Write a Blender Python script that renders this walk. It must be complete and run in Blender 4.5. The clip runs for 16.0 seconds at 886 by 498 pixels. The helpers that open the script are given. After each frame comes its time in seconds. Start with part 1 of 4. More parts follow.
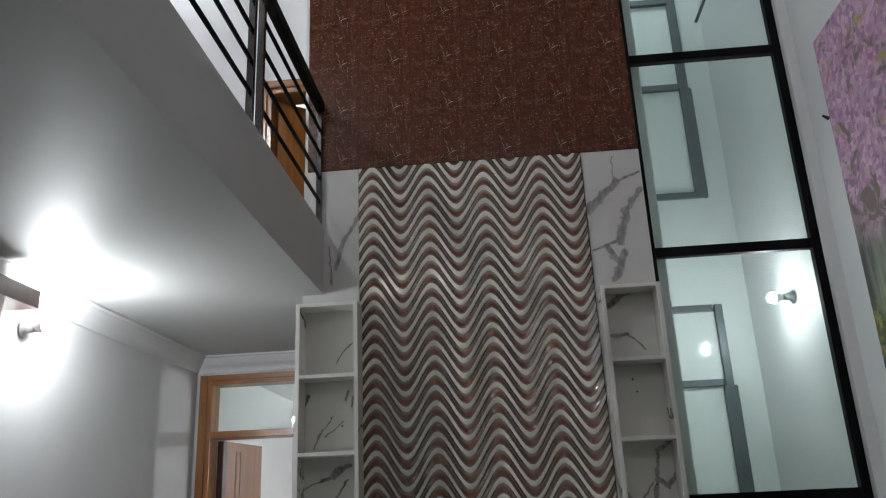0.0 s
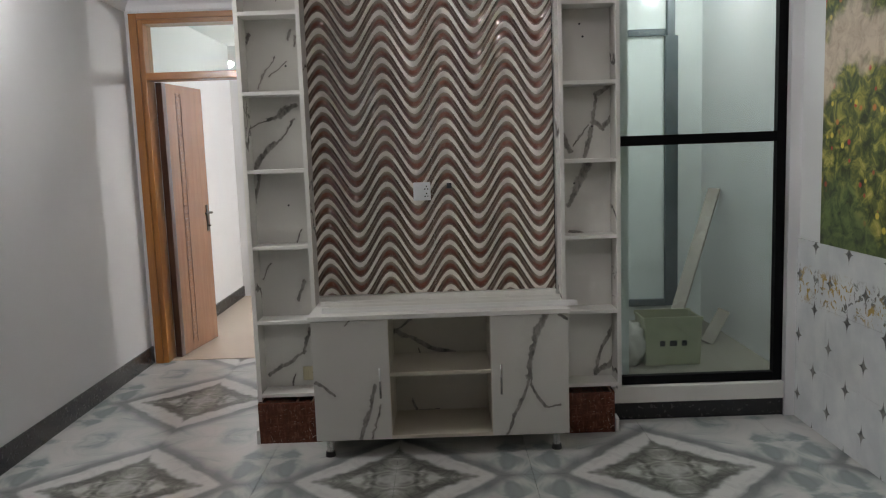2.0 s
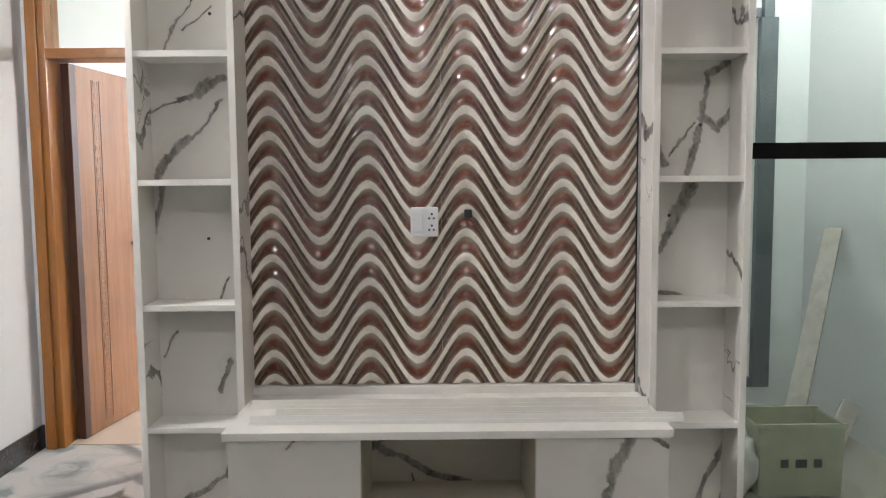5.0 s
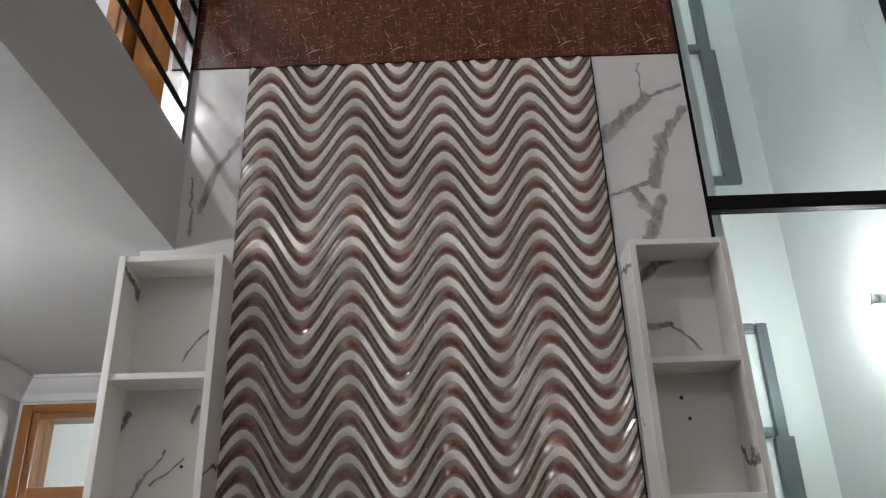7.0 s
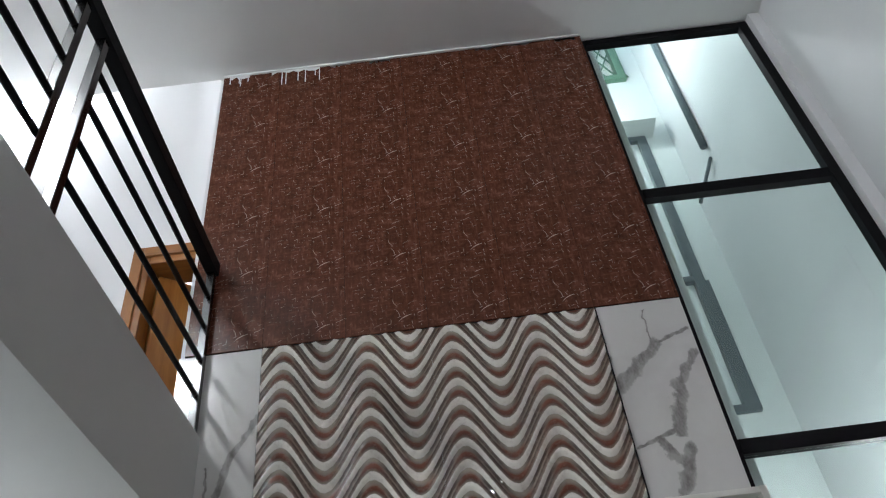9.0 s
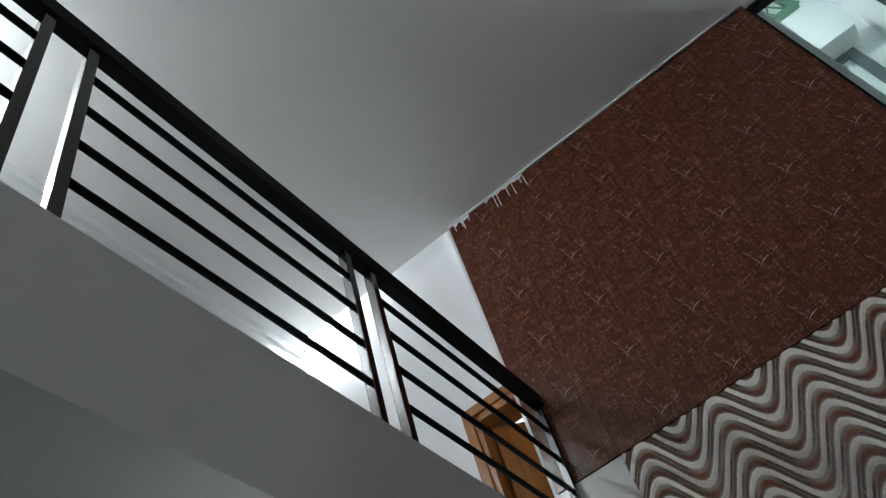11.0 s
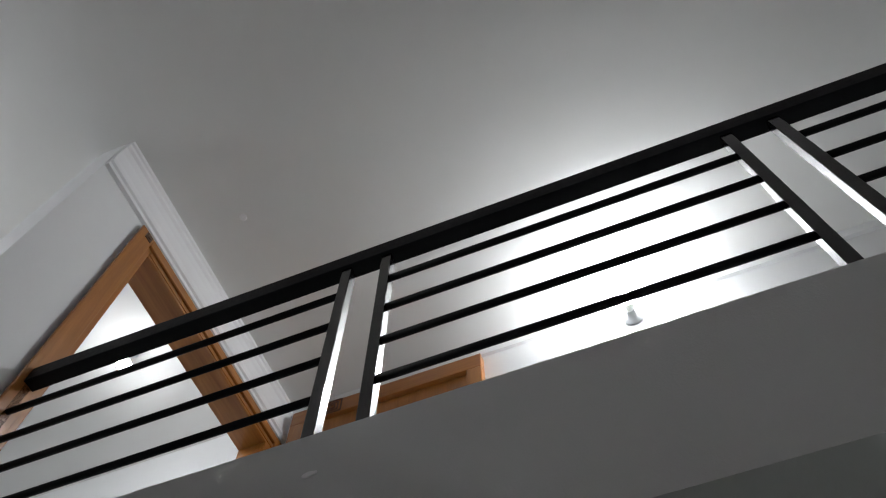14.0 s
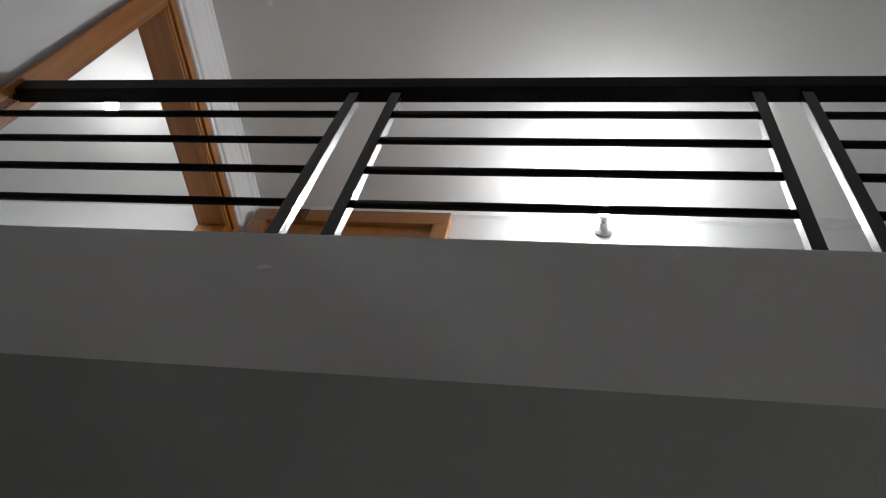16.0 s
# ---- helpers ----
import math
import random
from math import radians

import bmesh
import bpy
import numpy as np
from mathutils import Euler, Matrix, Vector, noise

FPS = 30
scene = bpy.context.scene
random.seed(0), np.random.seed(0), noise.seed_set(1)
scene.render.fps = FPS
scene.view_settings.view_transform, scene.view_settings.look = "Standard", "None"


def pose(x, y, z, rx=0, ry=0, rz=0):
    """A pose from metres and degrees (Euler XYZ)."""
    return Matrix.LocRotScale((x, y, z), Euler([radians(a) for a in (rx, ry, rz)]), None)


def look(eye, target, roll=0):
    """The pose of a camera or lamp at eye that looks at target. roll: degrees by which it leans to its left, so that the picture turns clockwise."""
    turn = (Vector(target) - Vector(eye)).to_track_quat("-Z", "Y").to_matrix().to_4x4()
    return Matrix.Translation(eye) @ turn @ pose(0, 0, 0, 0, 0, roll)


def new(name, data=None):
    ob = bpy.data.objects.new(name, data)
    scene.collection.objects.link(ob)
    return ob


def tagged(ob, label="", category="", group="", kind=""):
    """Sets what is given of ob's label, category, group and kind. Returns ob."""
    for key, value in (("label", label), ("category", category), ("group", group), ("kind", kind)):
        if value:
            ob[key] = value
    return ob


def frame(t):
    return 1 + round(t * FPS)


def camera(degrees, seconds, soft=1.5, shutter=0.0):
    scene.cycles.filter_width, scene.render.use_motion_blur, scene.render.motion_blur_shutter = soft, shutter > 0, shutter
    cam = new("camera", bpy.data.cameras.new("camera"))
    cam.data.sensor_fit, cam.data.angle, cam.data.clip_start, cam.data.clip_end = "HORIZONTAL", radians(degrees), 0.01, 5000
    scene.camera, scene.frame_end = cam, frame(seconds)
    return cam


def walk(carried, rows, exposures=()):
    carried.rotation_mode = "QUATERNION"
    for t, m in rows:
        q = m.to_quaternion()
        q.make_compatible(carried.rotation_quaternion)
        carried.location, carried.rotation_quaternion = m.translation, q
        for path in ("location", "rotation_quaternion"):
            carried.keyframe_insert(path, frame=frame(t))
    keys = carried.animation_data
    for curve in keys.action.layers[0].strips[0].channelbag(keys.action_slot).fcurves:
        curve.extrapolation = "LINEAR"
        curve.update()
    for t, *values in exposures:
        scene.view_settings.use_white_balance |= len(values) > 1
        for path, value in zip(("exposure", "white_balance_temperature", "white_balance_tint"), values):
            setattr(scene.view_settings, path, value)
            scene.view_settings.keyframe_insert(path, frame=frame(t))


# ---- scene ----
EXPOSURES = [(0, 0.62, 6500, 10), (1.0, 0.92, 6600, 11), (2.0, 1.15, 6900, 15), (2.5, 1.45, 6900, 15), (3.0, 1.9, 7000, 15), (5.5, 2.0, 7000, 17), (6.0, 1.5, 6900, 18), (6.5, 1.3, 6800, 16),
             (7.5, 1.1, 6600, 15), (8.2, 1.1, 6400, 12), (10.3, 0.85, 6300, 8), (11.5, 0.35, 6250, 6), (12, 0.45, 6500, 10), (12.5, 0.5, 6500, 9), (13.2, 0.3, 6500, 10), (14.5, 0.2, 6600, 11), (16, 0.05, 6700, 12)]
cam = camera(59.6, 16.0, soft=1.15)
PATH = [
    (0, (0.102, 0.161, 1.453), (-0.026, 2.056, 2.08), -2.6),
    (0.5, (0.088, 0.096, 1.458), (-0.035, 2.056, 1.833), -0.4),
    (1, (0.065, 0.101, 1.464), (-0.053, 2.093, 1.597), -0.4),
    (1.5, (0.03, 0.091, 1.424), (0.008, 2.088, 1.317), -1.5),
    (2, (0.047, 0.153, 1.399), (0.044, 2.138, 1.151), -2.0),
    (2.4, (0.092, 0.371, 1.378), (0.082, 2.348, 1.075), -1.1),
    (2.5, (0.116, 0.395, 1.385), (0.099, 2.369, 1.065), -0.9),
    (3, (0.141, 0.654, 1.341), (0.111, 2.618, 0.964), -0.2),
    (3.2, (0.106, 0.788, 1.307), (0.082, 2.749, 0.917), -0.3),
    (5.5, (-0.016, 1.705, 1.358), (0.002, 3.704, 1.328), -0.4),
    (6, (0.053, 1.747, 1.419), (0.048, 3.739, 1.589), -0.8),
    (6.5, (0.082, 1.758, 1.5), (0.063, 3.697, 1.991), -0.9),
    (7, (0.081, 1.765, 1.494), (0.066, 3.591, 2.308), -1.7),
    (7.5, (0.072, 1.761, 1.511), (0.075, 3.497, 2.504), -2.8),
    (8, (0.083, 1.757, 1.529), (0.096, 3.403, 2.665), -4.3),
    (8.2, (0.098, 1.76, 1.528), (0.11, 3.362, 2.725), -5.0),
    (10.3, (-0.05, 1.617, 1.718), (-0.181, 3.025, 3.133), -17.7),
    (10.5, (-0.014, 1.61, 1.712), (-0.261, 2.97, 3.157), -18.8),
    (11, (-0.01, 1.522, 1.706), (-0.477, 2.742, 3.22), -21.0),
    (11.5, (0.013, 1.484, 1.715), (-0.696, 2.406, 3.341), -17.6),
    (12, (0.005, 1.47, 1.742), (-0.818, 2.15, 3.433), -15.3),
    (12.5, (0.011, 1.45, 1.756), (-0.86, 1.865, 3.508), -14.1),
    (13, (0.029, 1.424, 1.758), (-0.826, 1.574, 3.56), -11.0),
    (13.5, (0.029, 1.384, 1.758), (-0.821, 1.304, 3.567), -6.2),
    (13.9, (0.009, 1.376, 1.742), (-0.815, 1.092, 3.542), -0.5),
    (14, (0.01, 1.369, 1.745), (-0.819, 1.037, 3.535), 0.3),
    (14.5, (0.035, 1.359, 1.753), (-0.874, 0.767, 3.433), 1.4),
    (15, (0.041, 1.319, 1.737), (-0.873, 0.571, 3.35), 2.8),
    (15.1, (0.054, 1.319, 1.746), (-0.857, 0.531, 3.342), 5.4),
    (15.5, (0.051, 1.32, 1.733), (-0.882, 0.572, 3.336), 12.7),
    (16, (0.037, 1.369, 1.706), (-1.117, 1.027, 3.304), 15.2),
]
walk(cam, [(t, look(e, g, r)) for t, e, g, r in PATH], EXPOSURES)

# ---- world and lamps ----
world = bpy.data.worlds.new("night_sky")
scene.world = world
world.use_nodes = True
_sky = world.node_tree.nodes.new("ShaderNodeTexSky")
_sky.sky_type, _sky.sun_disc = "NISHITA", False
_sky.sun_elevation, _sky.sun_rotation = radians(45), radians(40)
world.node_tree.links.new(_sky.outputs[0], world.node_tree.nodes["Background"].inputs[0])
world.node_tree.nodes["Background"].inputs[1].default_value = 0.15

BULB = 900.0          # glow of a lit bulb
XL, XR, YT, YB = -2.03, 1.82, 4.0, 5.47      # left wall, right wall, media wall, wall of the passage
ZC, ZS, ZU = 2.515, 2.885, 4.88              # underside and top of the gallery, upper ceiling
YE, YS = -0.28, -3.2                         # gallery end wall, wall behind
XG = -0.79                                   # edge of the gallery


# ---- materials ----
class Nodes:
    """A short way to write node trees."""

    def __init__(self, name):
        self.mat = bpy.data.materials.new(name)
        self.mat.use_nodes = True
        self.tree = self.mat.node_tree
        self.bsdf = self.tree.nodes["Principled BSDF"]

    def put(self, socket, value):
        if hasattr(value, "is_output"):
            self.tree.links.new(value, socket)
        elif isinstance(value, (tuple, list)) and len(value) == 3 and socket.type == "RGBA":
            socket.default_value = (*value, 1)
        else:
            socket.default_value = value

    def m(self, op, a, b=0.0, c=0.0):
        n = self.tree.nodes.new("ShaderNodeMath")
        n.operation = op
        for s, v in zip(n.inputs, (a, b, c)):
            self.put(s, v)
        return n.outputs[0]

    def pos(self):
        n = self.tree.nodes.new("ShaderNodeNewGeometry")
        return n.outputs["Position"]

    def obj(self):
        return self.tree.nodes.new("ShaderNodeTexCoord").outputs["Object"]

    def uv(self):
        return self.tree.nodes.new("ShaderNodeTexCoord").outputs["UV"]

    def xyz(self, v):
        n = self.tree.nodes.new("ShaderNodeSeparateXYZ")
        self.put(n.inputs[0], v)
        return n.outputs

    def vec(self, x, y, z):
        n = self.tree.nodes.new("ShaderNodeCombineXYZ")
        for s, v in zip(n.inputs, (x, y, z)):
            self.put(s, v)
        return n.outputs[0]

    def map(self, v, scale=(1, 1, 1), turn=(0, 0, 0), loc=(0, 0, 0)):
        n = self.tree.nodes.new("ShaderNodeMapping")
        self.put(n.inputs[0], v)
        n.inputs["Location"].default_value = loc
        n.inputs["Rotation"].default_value = [radians(a) for a in turn]
        n.inputs["Scale"].default_value = scale
        return n.outputs[0]

    def noise(self, v, scale, detail=4.0, rough=0.55, warp=0.0):
        n = self.tree.nodes.new("ShaderNodeTexNoise")
        self.put(n.inputs["Vector"], v)
        for k, x in (("Scale", scale), ("Detail", detail), ("Roughness", rough), ("Distortion", warp)):
            n.inputs[k].default_value = x
        return n.outputs[0]

    def voronoi(self, v, scale, feature="F1"):
        n = self.tree.nodes.new("ShaderNodeTexVoronoi")
        n.feature = feature
        self.put(n.inputs["Vector"], v)
        n.inputs["Scale"].default_value = scale
        return n

    def ramp(self, v, *stops, step=False):
        n = self.tree.nodes.new("ShaderNodeValToRGB")
        self.put(n.inputs[0], v)
        if step:
            n.color_ramp.interpolation = "CONSTANT"
        e = n.color_ramp.elements
        while len(e) < len(stops):
            e.new(0.5)
        for k, (p, c) in zip(e, stops):
            k.position = p
            k.color = (c, c, c, 1) if isinstance(c, (int, float)) else (*c, 1)
        return n.outputs[0]

    def mix(self, f, a, b, blend="MIX"):
        n = self.tree.nodes.new("ShaderNodeMix")
        n.data_type, n.blend_type = "RGBA", blend
        self.put(n.inputs[0], f)
        self.put(n.inputs[6], a)
        self.put(n.inputs[7], b)
        return n.outputs[2]

    def done(self, color, rough=0.5, bump=None, depth=0.002, metal=0.0, **more):
        self.put(self.bsdf.inputs["Base Color"], color)
        self.put(self.bsdf.inputs["Roughness"], rough)
        self.put(self.bsdf.inputs["Metallic"], metal)
        for k, v in more.items():
            self.put(self.bsdf.inputs[k.replace("_", " ")], v)
        if bump is not None:
            n = self.tree.nodes.new("ShaderNodeBump")
            n.inputs["Strength"].default_value, n.inputs["Distance"].default_value = 1.0, depth
            self.put(n.inputs["Height"], bump)
            self.tree.links.new(n.outputs[0], self.bsdf.inputs["Normal"])
        return self.mat


def paint(name, tone, rough=0.55, dirt=0.06):
    g = Nodes(name)
    p = g.pos()
    big = g.noise(p, 0.9, 3)
    small = g.noise(p, 9, 5)
    f = g.m("ADD", g.m("MULTIPLY", big, 0.7), g.m("MULTIPLY", small, 0.3))
    c = g.mix(f, [k * (1 - dirt) for k in tone], [min(0.95, k * (1 + dirt)) for k in tone])
    return g.done(c, rough, g.m("ADD", g.noise(p, 260, 2), g.m("MULTIPLY", small, 2.0)), 0.0006)


def plain(name, tone, rough=0.4, metal=0.0, grain=40.0, vary=0.15):
    g = Nodes(name)
    f = g.noise(g.obj(), grain, 4)
    c = g.mix(f, [k * (1 - vary) for k in tone], [min(1.0, k * (1 + vary)) for k in tone])
    return g.done(c, g.m("MULTIPLY_ADD", f, 0.2, rough - 0.1), f, 0.0003, metal)


def marble(name, seed, base=(0.76, 0.745, 0.70), vein=(0.10, 0.095, 0.09), rough=0.22, scale=1.0, cut=0.012):
    """White laminate with bold grey veins that run slantwise."""
    g = Nodes(name)
    p = g.map(g.pos(), (1.0 * scale, 1.0 * scale, 0.6 * scale), (0, 38, 0), (seed * 3.7, seed * 1.3, seed * 2.1))

    def vein_net(turn, gap, at, lo, thick):
        q = g.map(g.pos(), (1, 1, 1), (0, turn, 0), (at + seed, at * 2 + seed, at * 3 - seed))
        u = g.xyz(q)[0]
        bend = g.m("ADD", g.m("MULTIPLY", g.m("SUBTRACT", g.noise(q, 2.2, 3, 0.5), 0.5), 0.42), g.m("MULTIPLY", g.m("SUBTRACT", g.noise(q, 14, 4, 0.6), 0.5), 0.08))
        r = g.m("MULTIPLY", g.m("ABSOLUTE", g.m("SUBTRACT", g.m("FRACT", g.m("DIVIDE", g.m("ADD", u, bend), gap)), 0.5)), gap)
        width = g.m("MULTIPLY", g.ramp(g.noise(g.map(q, (1, 1, 0.7), loc=(7, 3, 2)), 3.4, 3), (lo, 0.0), (lo + 0.22, 1.0)), thick)
        return g.ramp(g.m("DIVIDE", r, g.m("ADD", width, 0.0002)), (0.5, 1.0), (1.0, 0.0))
    line = vein_net(32, 0.42, 0.0, 0.40, cut)
    hair = g.m("MULTIPLY", g.m("MAXIMUM", vein_net(-38, 0.5, 2.0, 0.46, cut * 0.45), vein_net(20, 0.33, 5.0, 0.44, cut * 0.3)), 0.75)
    cloud = g.noise(p, 1.2, 4)
    c = g.mix(cloud, [k * 0.94 for k in base], base)
    smoke = g.ramp(g.noise(p, 22, 5, 0.65), (0.38, 0.0), (0.62, 1.0))
    c = g.mix(line, c, g.mix(smoke, vein, [k * 3.2 for k in vein]))
    c = g.mix(hair, c, [k * 1.8 for k in vein])
    return g.done(c, rough, g.noise(p, 90, 2), 0.0002)


VEINS_PALE_BACK = [
    (-0.74, 1.89, -0.83, 1.74, 4), (-0.66, 2.01, -0.68, 1.96, 11), (-0.66, 1.65, -0.73, 1.6, 21), (-0.73, 1.6, -0.79, 1.58, 13), (-0.79, 1.58, -0.88, 1.55, 5),
    (-0.66, 1.58, -0.77, 1.46, 8), (-0.77, 1.47, -0.83, 1.4, 19), (-0.83, 1.41, -0.87, 1.35, 23), (-0.85, 1.33, -0.88, 1.19, 15), (-0.66, 1.04, -0.69, 0.96, 5),
    (-0.82, 0.88, -0.86, 0.8, 6), (-0.66, 0.78, -0.69, 0.69, 13), (-0.65, 0.54, -0.69, 0.41, 14), (-0.68, 0.42, -0.87, 0.3, 14), (-0.73, 0.31, -0.74, 0.23, 6),
    (-0.63, 2.26, -0.73, 2.15, 4), (-0.86, 1.99, -0.89, 1.94, 12), (-0.64, 1.98, -0.65, 1.94, 10), (-0.68, 1.86, -0.77, 1.79, 4),
]
VEINS_BOLD_BACK = [
    (0.87, 1.69, 0.81, 1.66, 15), (0.81, 1.66, 0.8, 1.55, 12), (0.8, 1.56, 0.78, 1.45, 15), (0.78, 1.46, 0.75, 1.35, 17), (0.8, 1.52, 0.84, 1.49, 19),
    (0.84, 1.49, 0.89, 1.53, 11), (0.89, 1.69, 0.88, 1.52, 6), (0.77, 1.51, 0.7, 1.41, 5), (0.65, 1.46, 0.69, 1.38, 17), (0.77, 1.31, 0.72, 1.23, 32),
    (0.72, 1.23, 0.67, 1.12, 25), (0.67, 0.99, 0.73, 0.98, 13), (0.9, 0.51, 0.83, 0.4, 14), (0.83, 0.4, 0.8, 0.27, 12), (0.9, 0.48, 0.88, 0.3, 10),
    (0.88, 0.31, 0.8, 0.26, 18), (0.79, 2.45, 0.66, 2.36, 24), (0.66, 2.21, 0.74, 2.21, 12), (0.74, 2.2, 0.81, 2.14, 6),
]
VEINS_WALL_TILE = [
    (0.9, 3.08, 0.77, 3.03, 12), (0.77, 3.03, 0.61, 2.87, 30), (0.89, 2.98, 0.8, 2.86, 21), (0.8, 2.86, 0.76, 2.69, 30), (0.76, 2.71, 0.62, 2.66, 9),
    (0.69, 2.67, 0.74, 2.57, 18), (0.77, 2.64, 0.72, 2.51, 30), (0.77, 3.18, 0.76, 3.05, 4), (-0.59, 2.94, -0.68, 2.81, 15), (-0.68, 2.81, -0.73, 2.65, 16),
    (-0.76, 2.77, -0.75, 2.56, 6),
]
VEINS_CONSOLE_DOORS = [
    (-0.42, 0.62, -0.38, 0.66, 4), (-0.56, 0.37, -0.48, 0.3, 10), (-0.29, 0.34, -0.37, 0.08, 13), (-0.27, 0.25, -0.32, 0.08, 6), (0.49, 0.67, 0.45, 0.57, 28),
    (0.45, 0.57, 0.41, 0.36, 18), (0.41, 0.36, 0.39, 0.26, 11), (0.39, 0.27, 0.31, 0.09, 10), (0.42, 0.41, 0.42, 0.31, 6), (0.42, 0.32, 0.49, 0.22, 10),
    (0.49, 0.22, 0.56, 0.23, 8), (0.56, 0.65, 0.6, 0.63, 8),
]
VEINS_CONSOLE_BACK = [
    (-0.13, 0.57, -0.22, 0.51, 10), (-0.22, 0.52, -0.0, 0.41, 16), (-0.0, 0.41, 0.15, 0.38, 15), (-0.1, 0.42, -0.07, 0.37, 6), (-0.14, 0.16, -0.12, 0.09, 8),
    (-0.12, 0.09, -0.0, 0.1, 9), (0.09, 0.09, 0.19, 0.08, 9),
]


def veined(name, veins, base=(0.76, 0.745, 0.70), dark=(0.10, 0.093, 0.087), smoky=(0.34, 0.315, 0.29), rough=0.22):
    """Marble-look print on an upright board; veins: strokes (x, z, x, z, width in mm)."""
    g = Nodes(name)
    p = g.pos()
    x, _y, z = g.xyz(p)
    x = g.m("ADD", x, g.m("ADD", g.m("MULTIPLY", g.m("SUBTRACT", g.noise(p, 9, 3), 0.5), 0.05), g.m("MULTIPLY", g.m("SUBTRACT", g.noise(p, 55, 4, 0.65), 0.5), 0.014)))
    z = g.m("ADD", z, g.m("MULTIPLY", g.m("SUBTRACT", g.noise(g.map(p, loc=(3, 1, 7)), 9, 3), 0.5), 0.05))
    swell = g.m("MULTIPLY_ADD", g.noise(p, 18, 4, 0.65), 2.4, -0.15)
    field = None
    for x0, z0, x1, z1, wide in veins:
        dx, dz = x1 - x0, z1 - z0
        k = 1.0 / (dx * dx + dz * dz + 1e-6)
        u, v = g.m("SUBTRACT", x, x0), g.m("SUBTRACT", z, z0)
        n = g.m("MULTIPLY_ADD", u, dx * k, g.m("MULTIPLY", v, dz * k))
        n.node.use_clamp = True
        a = g.m("MULTIPLY_ADD", n, -dx, u)
        b = g.m("MULTIPLY_ADD", n, -dz, v)
        d = g.m("MULTIPLY", g.m("SQRT", g.m("MULTIPLY_ADD", a, a, g.m("MULTIPLY", b, b))), 1450.0 / wide)
        field = d if field is None else g.m("MINIMUM", field, d)
    field = g.m("DIVIDE", field, swell)
    body = g.ramp(g.m("MULTIPLY", field, 0.5), (0.26, 1.0), (0.42, 0.75), (0.56, 0.0))
    haze = g.m("MULTIPLY", g.ramp(g.m("MULTIPLY", field, 0.25), (0.25, 0.30), (1.0, 0.0)), g.noise(p, 12, 4))
    cloud = g.mix(g.noise(p, 2.2, 5, 0.6), [k * 0.93 for k in base], base)
    smoke = g.ramp(g.noise(g.map(p, (1, 1, 0.6), (0, 30, 0)), 34, 5, 0.65), (0.36, 0.0), (0.60, 1.0))
    c = g.mix(haze, cloud, smoky)
    c = g.mix(g.m("MULTIPLY", body, 0.93), c, g.mix(smoke, dark, smoky))
    return g.done(c, rough, g.noise(p, 90, 2), 0.0002)


def wood(name, light, dark, rough=0.3, axis=2, scale=1.0):
    g = Nodes(name)
    s = [14 * scale] * 3
    s[axis] = 0.9 * scale
    p = g.map(g.pos(), s)
    n = g.noise(p, 1.6, 6, 0.6, 0.8)
    fine = g.noise(g.map(g.pos(), [k * 9 for k in s]), 1.0, 3)
    f = g.m("ADD", g.m("MULTIPLY", n, 0.75), g.m("MULTIPLY", fine, 0.25))
    c = g.ramp(f, (0.30, dark), (0.68, light))
    return g.done(c, rough, f, 0.0005, Coat_Weight=0.25, Coat_Roughness=0.15)


